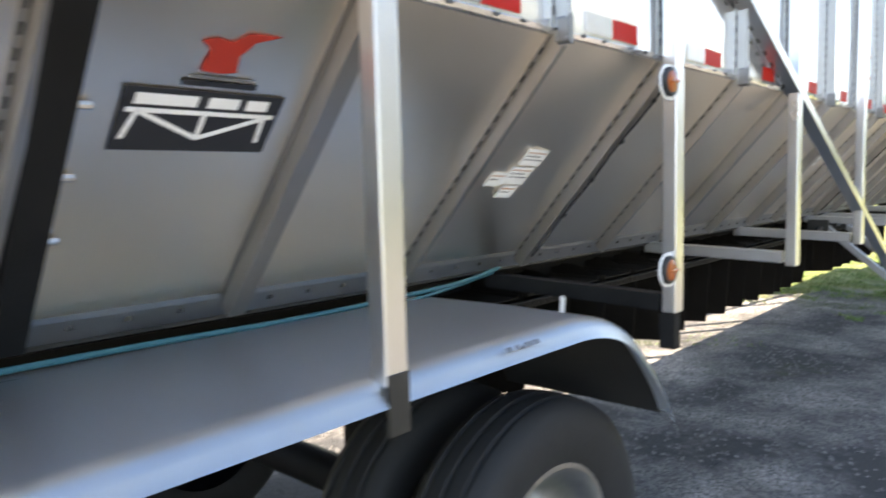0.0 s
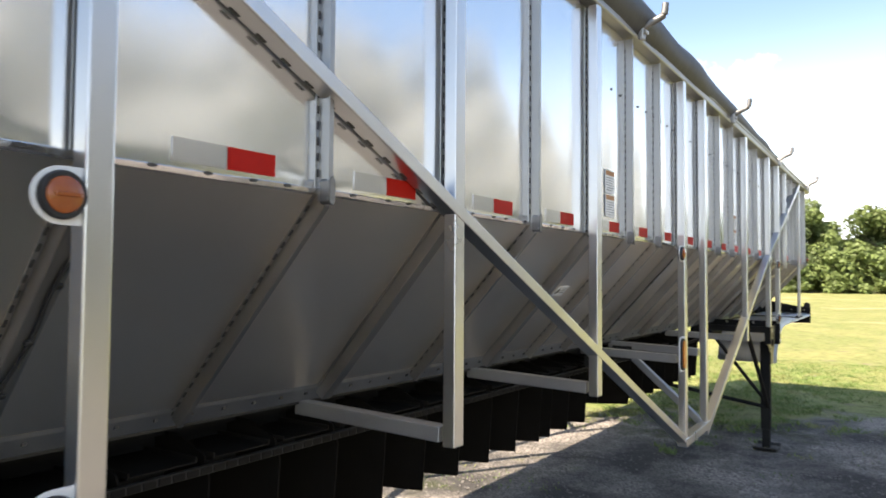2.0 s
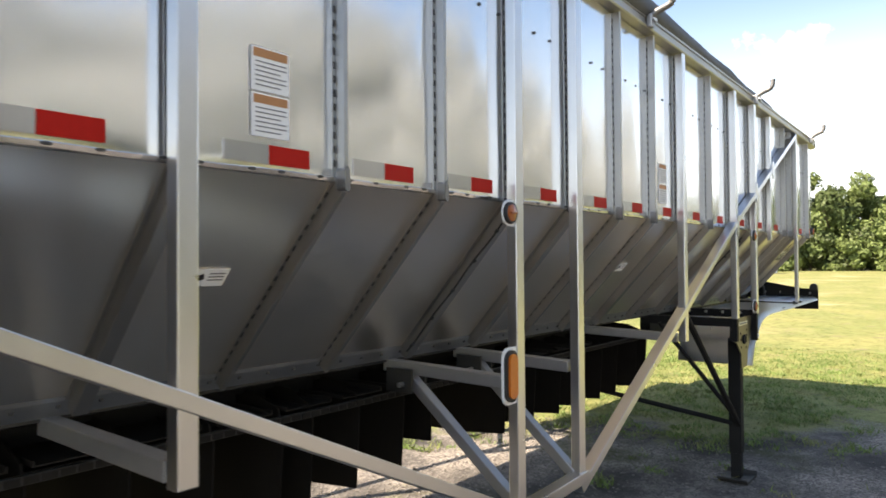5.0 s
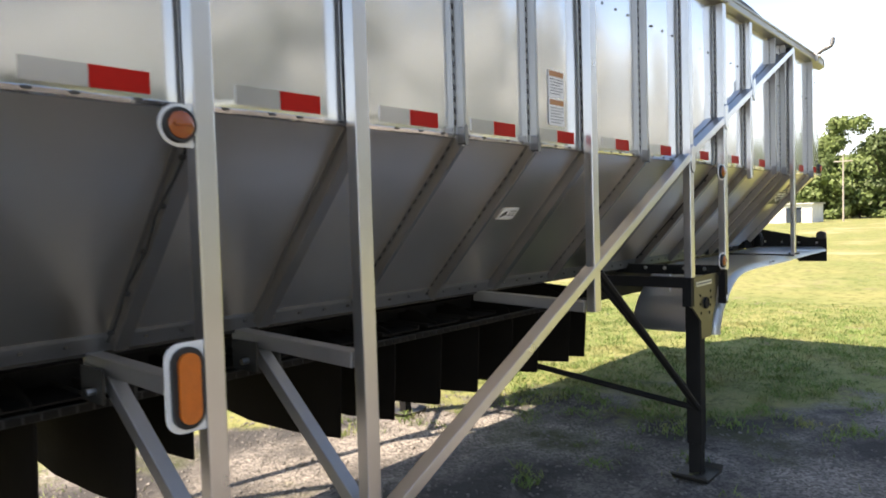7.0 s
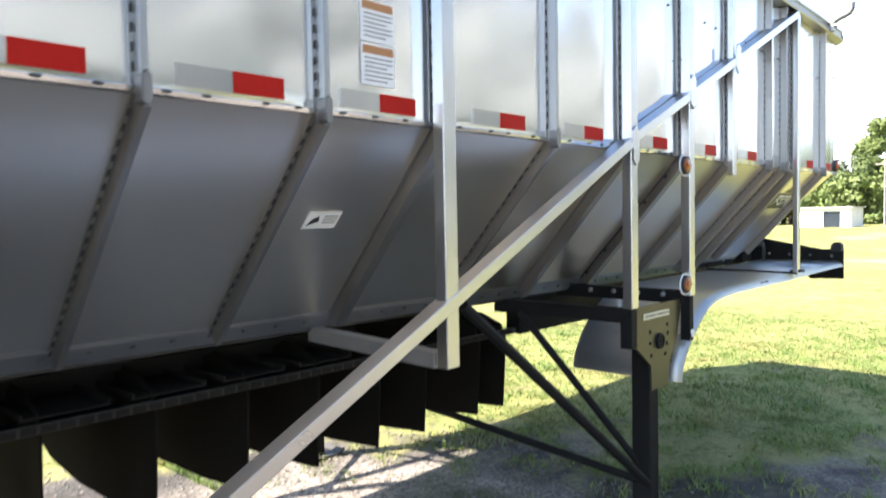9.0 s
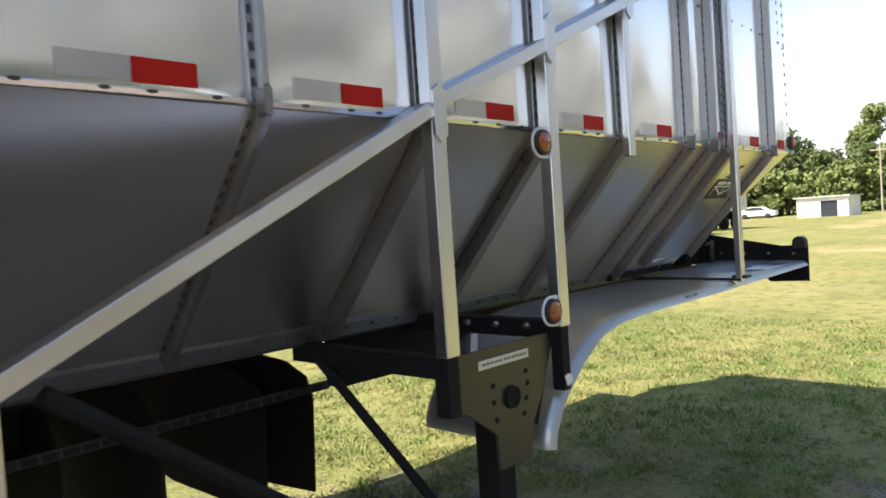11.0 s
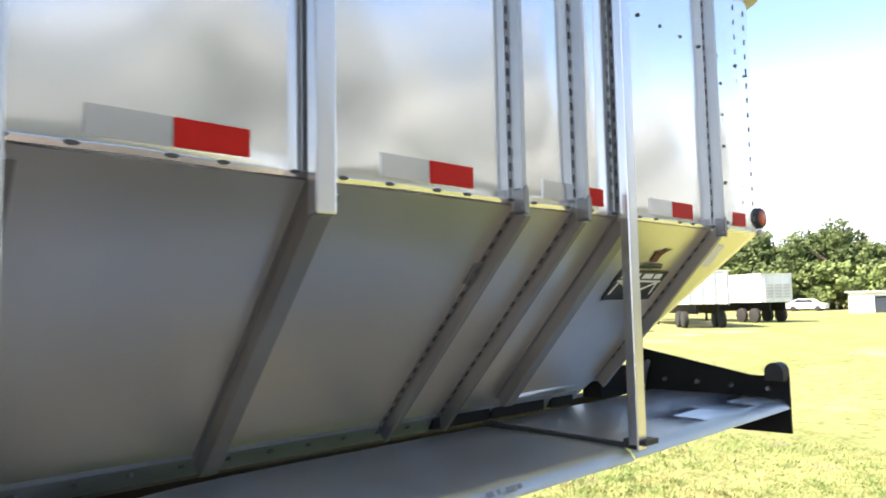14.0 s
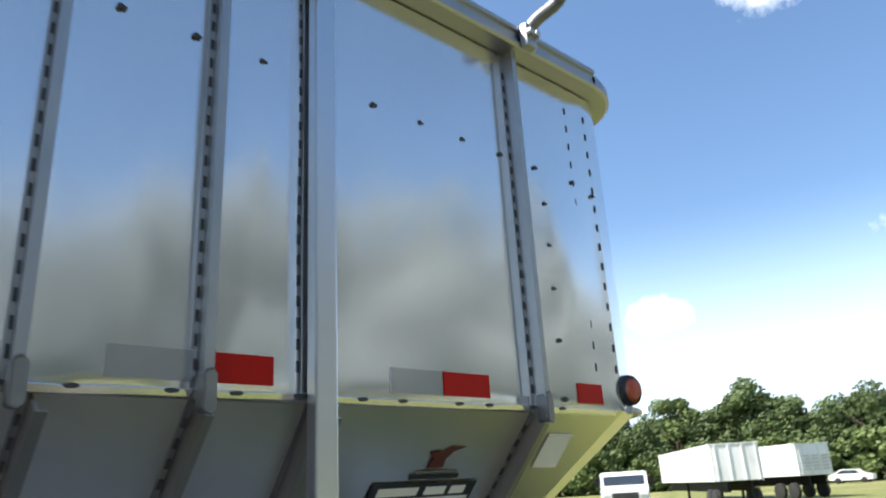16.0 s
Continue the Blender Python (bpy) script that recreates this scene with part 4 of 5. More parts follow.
# ---- lamps, tape, labels and small parts ----
def build_lamps():
    master = None
    for x, z in ((2.355, 1.805), (2.355, 1.265), (6.12, 1.83), (9.68, 1.832), (9.68, 1.288)):
        m = BACK @ Matrix.Translation((x - 0.027, -0.052, z))
        if master is None:
            bm = bmesh.new()
            ring = [(0.002, 0.05), (0.002, -0.05), (-0.035, -0.05)] + [(-0.035 - 0.05 * math.sin(k * math.pi / 12), -0.05 * math.cos(k * math.pi / 12)) for k in range(1, 12)] + [(-0.035, 0.05)]
            prism(bm, ring, "y", 0.0, 0.005)
            master = tp("marker_lamp", bm, WHITEPAINT, "round amber marker lamp on a white bracket")
            bm = bmesh.new()
            lathe(bm, [(0.012, 0.0), (0.012, 0.040), (-0.008, 0.042), (-0.014, 0.039), (-0.014, 0.032)], 28)
            tp("grommet", bm, GROMMET, "black rubber grommet", True, master).matrix_basis = Matrix.Translation((-0.036, 0, 0))
            bm = bmesh.new()
            lathe(bm, [(-0.006, 0.034), (-0.016, 0.031), (-0.021, 0.022), (-0.023, 0.0)], 28)
            tp("lens", bm, AMBER, "amber plastic lens", True, master).matrix_basis = Matrix.Translation((-0.036, 0, 0))
            bm = bmesh.new()
            box(bm, -0.022, 0.022, -0.027, -0.020, -0.004, 0.004, 0.002)
            tp("lens_bar", bm, AMBER, "", False, master).matrix_basis = Matrix.Translation((-0.036, 0, 0))
            master.matrix_basis = m
        else:
            copy_thing(master, m)

    def oval(w, h, r, y0, y1, bm):
        pts = []
        for cx, cz, a0 in ((w - r, h - r, 0), (-w + r, h - r, 90), (-w + r, -h + r, 180), (w - r, -h + r, 270)):
            for k in range(7):
                a = radians(a0 + k * 15)
                pts.append((cx + r * math.cos(a), cz + r * math.sin(a)))
        return prism(bm, pts, "y", y0, y1)
    bm = bmesh.new()
    outline = [(0.046, 0.106), (-0.012, 0.106)] + [(-0.012 - 0.040 * math.sin(k * math.pi / 12), 0.066 + 0.040 * math.cos(k * math.pi / 12)) for k in range(1, 7)]
    outline += [(u, -v) for u, v in outline[::-1]]
    prism(bm, outline, "y", 0.0, 0.005)
    ob = tp("turn_lamp", bm, WHITEPAINT, "tall oval amber side lamp on a white bracket")
    for nm, a, y0, y1, mat in (("grommet", (0.040, 0.096, 0.038), -0.012, 0.0, GROMMET), ("lens", (0.027, 0.083, 0.026), -0.020, -0.008, BRIGHTAMBER)):
        bm = bmesh.new()
        oval(*a, y0, y1, bm)
        tp(nm, bm, mat, "", True, ob)
    ob.matrix_basis = BACK @ Matrix.Translation((6.12 - 0.027 - 0.046, -0.055, 1.222))
    # red lamp on the rounded front corner
    bm = bmesh.new()
    lathe(bm, [(0.0, 0.0), (-0.004, 0.042), (-0.02, 0.040), (-0.026, 0.034)], 24)
    ob = tp("corner_lamp", bm, GROMMET, "round red corner lamp with black rim", True)
    bm = bmesh.new()
    lathe(bm, [(-0.02, 0.034), (-0.03, 0.025), (-0.032, 0.0)], 24)
    tp("lens", bm, REDLENS, "", True, ob)
    ob.matrix_basis = BACK @ pose(12.275, 0.008, 1.945, 0, 0, -4)


build_lamps()

TAPE = [0.98, 1.512, 2.064, 2.678, 3.235, 3.845, 4.407, 4.974, 5.419, 5.883, 6.386, 6.897, 7.355, 7.803, 8.332, 8.848, 9.41, 9.962, 10.535, 11.07, 11.60, 12.05]


def build_tape():
    def strip(w, t=0.0038):
        bm = bmesh.new()
        box(bm, 0, w, -t, -0.001, 1.903, 1.953)
        return bm
    red = white = None
    for x in TAPE:
        w = 0.136
        m = BACK @ Matrix.Translation((x, 0, 0))
        if red is None:
            red = tp("red_tape", strip(w), RED, "red reflective tape")
            red.matrix_basis = m
            white = tp("white_tape", strip(w, 0.0032), WHITETAPE, "pale reflective tape")
            white.matrix_basis = m @ Matrix.Translation((-0.139, 0, 0))
        elif x > 12:
            o = tp("red_tape", strip(0.10), RED)
            o.matrix_basis = m
        else:
            again(red, m)
            again(white, m @ Matrix.Translation((-0.139, 0, 0)))


build_tape()


def on_slope(x, y):
    """A pose on the sloped hopper side: x along, z up the slope, -y outwards."""
    up = -SLOPE_DIR
    out = SLOPE_OUT
    m = Matrix(((1, 0, 0, x), (0, -out.y, up.y, y), (0, -out.z, up.z, slope(y)), (0, 0, 0, 1)))
    return BACK @ m


def build_labels():
    def sheet(x0, x1, z0, z1, y=0.0, t=0.0022):
        bm = bmesh.new()
        box(bm, x0, x1, y - t, y, z0, z1)
        return bm
    # notices above the tape
    for x in (4.915, 7.735):
        base = Matrix.Translation((x, -0.004, 0)) 
        for z0, z1 in ((1.972, 2.082), (2.088, 2.20)):
            ob = tp("warning_label", sheet(0, 0.122, z0, z1), PAPER, "white warning label with an orange heading")
            ob.matrix_basis = BACK @ base
            tp("label_heading", sheet(0.006, 0.116, z1 - 0.026, z1 - 0.004, -0.0024, 0.001), ORANGE, "", False, ob)
            for k in range(6):
                zz = z1 - 0.036 - k * 0.012
                o = tp("print_bar", sheet(0.012, 0.112 - 0.02 * (k % 3 == 2), zz - 0.003, zz, -0.0024, 0.001), INK, "", False, ob)
    # small notices on the slope
    for x in (4.965, 7.79):
        ob = tp("small_label", sheet(-0.06, 0.06, -0.032, 0.032), PAPER, "small white label with grey print")
        ob.matrix_basis = on_slope(x, 0.255) @ Matrix.Translation((0, -0.003, 0))
        for k in range(3):
            tp("print_bar", sheet(0.0, 0.05, 0.014 - k * 0.012, 0.018 - k * 0.012, -0.0024, 0.001), INK, "", False, ob)
        bm = bmesh.new()
        prism(bm, [(-0.052, -0.02), (-0.012, -0.004), (-0.02, 0.018), (-0.04, 0.004)], "y", -0.0034, -0.0024)
        tp("print_mark", bm, DECALBLACK, "", False, ob)
    # overlapping paper notices near the rear
    for dx, dz, w, h in ((0.040, 0.062, 0.110, 0.058), (0.022, -0.008, 0.112, 0.066), (-0.070, -0.022, 0.072, 0.050), (0.020, -0.070, 0.082, 0.046)):
        ob = tp("paper_notice", sheet(-w / 2, w / 2, -h / 2, h / 2), PAPER, "white paper notice with printed lines")
        ob.matrix_basis = on_slope(2.03, 0.305) @ pose(dx, -0.0035 - dx * 0.02, dz, 0, 3, 0)
        for k in range(int(h / 0.014) - 1):
            tp("print_bar", sheet(-w * 0.42, w * 0.42 - 0.02 * (k % 2), h / 2 - 0.012 - k * 0.013, h / 2 - 0.009 - k * 0.013, -0.0024, 0.001), ORANGE if k == 0 else INK, "", False, ob)
    # maker's emblem: a plain red shape over a black panel with pale bars
    for x, y in ((0.985, 0.205), (11.665, 0.17)):
        m = on_slope(x, y) @ Matrix.Translation((0, -0.0022, 0))
        ob = tp("emblem", sheet(-0.15, 0.15, -0.085, 0.045), DECALBLACK, "black emblem panel with pale bars and a red shape")
        ob.matrix_basis = m
        for a, b in (((-0.13, 0.03), (-0.02, 0.03)), ((0.0, 0.03), (0.06, 0.03)), ((0.075, 0.03), (0.12, 0.03))):
            tp("pale_bar", sheet(a[0], b[0], 0.012, 0.034, -0.0024, 0.001), PAPER, "", False, ob)
        for a, b in (((-0.14, 0.0), (0.14, 0.0)), ((-0.12, -0.002), (0.0, -0.055)), ((0.0, -0.055), (0.125, -0.002)), ((-0.12, 0.0), (-0.135, -0.06)), ((0.0, 0.0), (0.0, -0.05)), ((0.12, 0.0), (0.125, -0.06))):
            bm = bmesh.new()
            bar(bm, (a[0], -0.0032, a[1]), (b[0], -0.0032, b[1]), 0.001, 0.009, (0, 0, 1) if abs(a[0] - b[0]) > 0.02 else (1, 0, 0))
            tp("pale_bar", bm, PAPER, "", False, ob)
        tp("pale_bar", sheet(-0.06, 0.08, 0.055, 0.066, 0, 0.002), DECALBLACK, "", False, ob)
        tp("pale_bar", sheet(-0.05, 0.07, 0.070, 0.076, 0, 0.002), INK, "", False, ob)
        bm = bmesh.new()
        k = 1.0 if x < 5 else 0.68
        prism(bm, [(u * k, 0.083 + (v - 0.083) * k) for u, v in ((-0.035, 0.085), (0.0, 0.083), (0.03, 0.088), (0.025, 0.12), (0.045, 0.15), (0.09, 0.168), (0.03, 0.166), (0.005, 0.145), (-0.025, 0.15), (-0.05, 0.14), (-0.03, 0.125))], "y", -0.002, 0.0)
        tp("red_shape", bm, DECALRED if x < 5 else DARKRED, "", False, ob)
    ob = tp("small_label", sheet(-0.045, 0.045, -0.05, 0.05), PAPER, "pale blank paper label")
    ob.matrix_basis = on_slope(12.03, 0.085) @ pose(0, -0.0022, 0, 0, 0, 0)
    # bolt heads in a row below the top rail and down by the front corner
    bolts = [(x, 2.608 - (x - 4.9) * 0.0120) for x in [4.735 + 0.134 * k for k in range(55)]]
    bolts += [(11.995, z) for z in (2.424, 2.307, 2.19, 2.055, 1.91)] + [(12.13, 2.52), (12.22, 2.50)]
    bm = bmesh.new()
    lathe(bm, [(0.0, 0.0065), (-0.004, 0.006), (-0.006, 0.0)], 8)
    box(bm, -0.001, 0.011, -0.003, 0.0, -0.003, 0.003)
    head = None
    for x, z in bolts:
        if any(abs(x - s) < 0.03 for s in POSTS):
            continue
        m = BACK @ Matrix.Translation((x, -0.003, z))
        if head is None:
            head = tp("bolt_head", bm, RIVET)
            head.matrix_basis = m
        else:
            again(head, m)
    # rivet columns round the front corner
    bm = bmesh.new()
    for ang, back_off in ((0, 0.10), (0, 0.010)):
        a = radians(ang)
        for k in range(15):
            z = SEAM + 0.05 + k * 0.058
            sub = bmesh.new()
            box(sub, -0.0028, 0.0028, -0.1525, -0.147, z - 0.010, z + 0.010)
            bmesh.ops.rotate(sub, verts=sub.verts, matrix=Matrix.Rotation(a, 3, "Z"))
            bmesh.ops.translate(sub, verts=sub.verts, vec=(BEND - back_off, 0.15, 0))
            merge(bm, sub)
    ob = tp("corner_rivet_run", bm, RIVET)
    tagged(ob, "two columns of small rivets", kind="stuff")


build_labels()


def build_hooks():
    master = None
    for x in (3.05, 5.27, 7.47, 9.70, 11.92):
        m = BACK @ Matrix.Translation((x, 0, (12.0 - x) * 0.0115))
        if master is None:
            bm = bmesh.new()
            box(bm, -0.022, 0.022, -0.086, -0.056, TOP + 0.0, TOP + 0.075, 0.008)
            master = tp("tarp_stop", bm, RIB, "curved tarp stop horn clamped to the rail")
            bm = bmesh.new()
            tube(bm, smooth_line([(0.0, -0.06, TOP + 0.05), (0.012, -0.10, TOP + 0.085), (0.03, -0.15, TOP + 0.11), (0.030, -0.178, TOP + 0.13), (0.032, -0.185, TOP + 0.185)], 4), 0.018, 12)
            tp("horn", bm, DULLRIVET, "", True, master)
            for k in (-0.012, 0.012):
                bm = bmesh.new()
                lathe(bm, [(0.0, 0.012), (-0.014, 0.010), (-0.016, 0.0)], 8)
                tp("clamp_bolt", bm, ZINC, "", False, master).matrix_basis = Matrix.Translation((k, -0.086, TOP + 0.04))
            master.matrix_basis = m
        else:
            copy_thing(master, m)


build_hooks()


def build_lines():
    # air hoses draped along the lower hopper edge, cables clipped to the lamp stiffeners
    bm = bmesh.new()
    tube(bm, smooth_line([(0.0, 0.55, 1.197), (0.9, 0.54, 1.202), (1.4, 0.53, 1.198), (1.8, 0.52, 1.208), (2.05, 0.53, 1.215), (2.28, 0.56, 1.235)], 6), 0.007, 8)
    tp("air_hose", bm, HOSE, "teal plastic air hose", True)
    bm = bmesh.new()
    tube(bm, smooth_line([(0.0, 0.53, 1.182), (0.95, 0.51, 1.184), (1.45, 0.50, 1.182), (1.85, 0.51, 1.196), (2.25, 0.56, 1.222)], 6), 0.005, 8)
    tp("air_hose", bm, HOSE, "", True)
    for x in (2.40, 6.118, 9.668):
        bm = bmesh.new()
        pts = []
        for k in range(13):
            p = Vector((x + (0.006 if x < 9 else 0.003) * math.sin(k * 1.3), 0, SEAM)) + SLOPE_DIR * (0.08 + k * 0.06) + SLOPE_OUT * (0.05 if x < 9 else 0.012)
            pts.append(p)
        tube(bm, pts, 0.0042, 6)
        tp("lamp_cable", bm, RUBBER, "", True)
        for k in range(5):
            p = Vector((x, 0, SEAM)) + SLOPE_DIR * (0.12 + k * 0.16) + SLOPE_OUT * (0.052 if x < 9 else 0.022)
            bm = bmesh.new()
            bar(bm, p - SLOPE_DIR * 0.008, p + SLOPE_DIR * 0.006, 0.018, 0.010, SLOPE_OUT, 0.003)
            tp("cable_clip", bm, RUBBER)
    # brackets with bolts where the truss struts meet the hopper
    for x in (6.12, 6.63):
        for side in (-0.046, 0.046):
            bm = bmesh.new()
            box(bm, x + side - 0.004, x + side + 0.004, 0.44, 0.58, 1.10, 1.20)
            tp("strut_bracket", bm, GREYSTEEL)
        bm = bmesh.new()
        tube(bm, [(x - 0.075, 0.49, 1.135), (x + 0.075, 0.49, 1.135)], 0.011, 8)
        tp("bracket_bolt", bm, ZINC)
    bm = bmesh.new()
    box(bm, 2.335, 2.375, -0.055, -0.008, 1.02, 1.128)
    tp("post_foot", bm, BLACK)
    bm = bmesh.new()
    bar(bm, (2.355, -0.01, 1.16), (2.355, 0.66, 1.18), 0.05, 0.05)
    tp("cross_arm", bm, BLACK)
    bm = bmesh.new()
    box(bm, 1.155, 1.205, -0.066, -0.058, 1.09, 1.20)
    tp("post_strap", bm, GREYSTEEL)
    bm = bmesh.new()
    box(bm, 11.265, 11.335, -0.07, 0.0, 1.232, 1.246)
    tp("post_base", bm, GREYSTEEL)


build_lines()


# ---- the field around: trees, parked vehicles, buildings ----
BARK = material("bark", (0.09, 0.07, 0.05), 0.9, 0.0, 0.3, 9.0, 0.02, 12.0)
LEAF = material("broad_leaves", (0.105, 0.145, 0.045), 0.6, 0.0, 0.35, 0.8, island=0.35, specular=0.3)
LEAF2 = material("dark_leaves", (0.075, 0.108, 0.036), 0.6, 0.0, 0.35, 0.8, island=0.35, specular=0.3)
# leaf colour lightened to paint in the bright mirror image on the wall
LEAF3 = material("lightened_leaves", (0.34, 0.37, 0.38), 0.7, 0.0, 0.2, 0.8, island=0.2, specular=0.2)
WHITEBODY = material("white_trailer_paint", (0.74, 0.75, 0.75), 0.4, 0.0, 0.04, 1.5, second=(0.60, 0.60, 0.59), second_scale=1.1, second_at=(0.5, 0.75))
WALLWHITE = material("white_painted_wall", (0.75, 0.74, 0.71), 0.7, 0.0, 0.05, 2.0, second=(0.62, 0.60, 0.56), second_scale=0.8, second_at=(0.5, 0.8))
ROOFGREY = material("grey_sheet_roof", (0.45, 0.45, 0.45), 0.5, 0.3, 0.08, 2.0)
WOODPOLE = material("weathered_pole", (0.30, 0.275, 0.24), 0.85, 0.0, 0.2, 6.0)
GLASSDARK = material("dark_window", (0.03, 0.04, 0.055), 0.12, 0.0, 0.1, 2.0)
LOUVRE = material("grey_louvre", (0.58, 0.59, 0.60), 0.5, 0.0, 0.06, 4.0)


def leaf_crown(name, mat, parent, seed, rx, rz, z0, count, size):
    rnd = np.random.RandomState(seed)
    clumps = []
    for k in range(26):
        a, u = rnd.uniform(0, 2 * np.pi), rnd.uniform(0, 1)
        v = rnd.uniform(-0.95, 1)
        rr = rx * (1 - 0.75 * max(v, 0) ** 1.6) * np.sqrt(u) * (0.85 if v < -0.4 else 1.0)
        clumps.append((rr * np.cos(a), rr * np.sin(a), z0 + rz * (1 + v), rnd.uniform(0.22, 0.42) * rx))
    verts, faces = [], []
    per = count // len(clumps)
    for cx, cy, cz, cr in clumps:
        d = rnd.normal(size=(per, 3))
        d /= np.linalg.norm(d, axis=1)[:, None]
        r = cr * rnd.uniform(0.55, 1.08, size=(per, 1))
        p = np.array([cx, cy, cz]) + d * r * np.array([1, 1, 0.8])
        n = d + rnd.normal(scale=0.6, size=(per, 3))
        n /= np.linalg.norm(n, axis=1)[:, None]
        t = np.cross(n, rnd.normal(size=(per, 3)))
        t /= np.linalg.norm(t, axis=1)[:, None]
        b = np.cross(n, t)
        s = size * rnd.uniform(0.6, 1.3, size=(per, 1))
        for i in range(per):
            k = len(verts)
            verts += [p[i] - t[i] * s[i], p[i] + b[i] * s[i] * 0.55, p[i] + t[i] * s[i], p[i] - b[i] * s[i] * 0.55]
            faces.append((k, k + 1, k + 2, k + 3))
    me = bpy.data.meshes.new(name)
    me.from_pydata([tuple(v) for v in verts], [], faces)
    me.materials.append(mat)
    ob = new(name, me)
    ob.parent = parent
    return ob


def build_tree(seed, height, rx, mat, count=3200, size=0.30):
    rnd = random.Random(seed)
    tree = empty("tree")
    bm = bmesh.new()
    h = height * 0.62
    tube(bm, [(0.12 * math.sin(k), 0.1 * math.cos(k * 1.3), h * k / 6) for k in range(7)], [0.24 - 0.028 * k for k in range(7)], 9)
    part("trunk", bm, BARK, tree, "", True)
    for k in range(6):
        a = rnd.uniform(0, math.tau)
        z = h * rnd.uniform(0.35, 0.85)
        l = rx * rnd.uniform(0.5, 0.85)
        bm = bmesh.new()
        tube(bm, [(0, 0, z), (l * 0.5 * math.cos(a), l * 0.5 * math.sin(a), z + l * 0.3), (l * math.cos(a), l * math.sin(a), z + l * 0.75)], [0.09, 0.06, 0.025], 6)
        part("limb", bm, BARK, tree, "", True)
    rz = height * 0.45
    leaf_crown("crown", mat, tree, seed, rx, rz, height - 2 * rz - 0.3, count, size)
    tagged(tree, "pale tree beside the gravel yard, leaves lightened for its reflection" if mat == LEAF3 else "leafy broad green tree at the edge of the field", "tree", "trees round the field")
    return tree


def plant():
    rnd = random.Random(11)
    kinds = [build_tree(1, 12.4, 4.8, LEAF, 11000, 0.25), build_tree(2, 11.0, 4.8, LEAF2, 10500, 0.25), build_tree(3, 13.0, 4.6, LEAF, 11500, 0.25), build_tree(4, 9.6, 4.6, LEAF2, 9500, 0.25)]
    spots = []
    for row, dist in enumerate((108, 116)):
        a = -16.0
        while a < 46:
            d = dist + rnd.uniform(-3, 3)
            spots.append((9 + d * math.cos(radians(a)), -1 + d * math.sin(radians(a)), 1.0))
            a += rnd.uniform(1.9, 2.9)
    used = set()
    for x, y, s in spots:
        k = rnd.randrange(4)
        m = pose(x, y, -0.05, 0, 0, rnd.uniform(0, 360))
        if k not in used:
            used.add(k)
            kinds[k].matrix_basis = m
        else:
            t = copy_thing(kinds[k], m)
            t.scale = [rnd.uniform(0.80, 1.18)] * 3
    # bushes that close the foot of the tree line
    bush = empty("bush")
    leaf_crown("foliage", LEAF, bush, 21, 3.8, 2.6, 0.2, 4200, 0.30)
    bm = bmesh.new()
    for k in range(5):
        tube(bm, [(0.1 * k, 0, -0.02), (0.3 * math.cos(k * 1.3), 0.3 * math.sin(k * 1.3), 1.2), (1.2 * math.cos(k * 1.3), 1.2 * math.sin(k * 1.3), 2.6)], [0.05, 0.04, 0.02], 6)
    part("stems", bm, BARK, bush, "", True)
    tagged(bush, "thick green bush at the foot of the tree line", "bush", "bushes under the trees")
    a, first = -16.0, True
    while a < 46:
        d = 103 + rnd.uniform(-1.5, 1.5)
        m = pose(9 + d * math.cos(radians(a)), -1 + d * math.sin(radians(a)), 0, 0, 0, rnd.uniform(0, 360))
        if first:
            bush.matrix_basis = m
            first = False
        else:
            c = copy_thing(bush, m)
            c.scale = [rnd.uniform(0.7, 1.15)] * 3
        a += rnd.uniform(1.7, 2.7)
    # the lightened row of trees on the near side, which the polished wall mirrors
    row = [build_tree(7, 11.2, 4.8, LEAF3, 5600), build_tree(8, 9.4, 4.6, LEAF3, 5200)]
    x, k = 4.0, 0
    while x < 60:
        m = pose(x, -18.5 + rnd.uniform(-2, 2), -0.05, 0, 0, rnd.uniform(0, 360))
        if k < 2:
            row[k].matrix_basis = m
        else:
            t = copy_thing(row[rnd.randrange(2)], m)
            t.scale = [rnd.uniform(0.8, 1.15)] * 3
        k += 1
        x += rnd.uniform(2.6, 4.6)


plant()


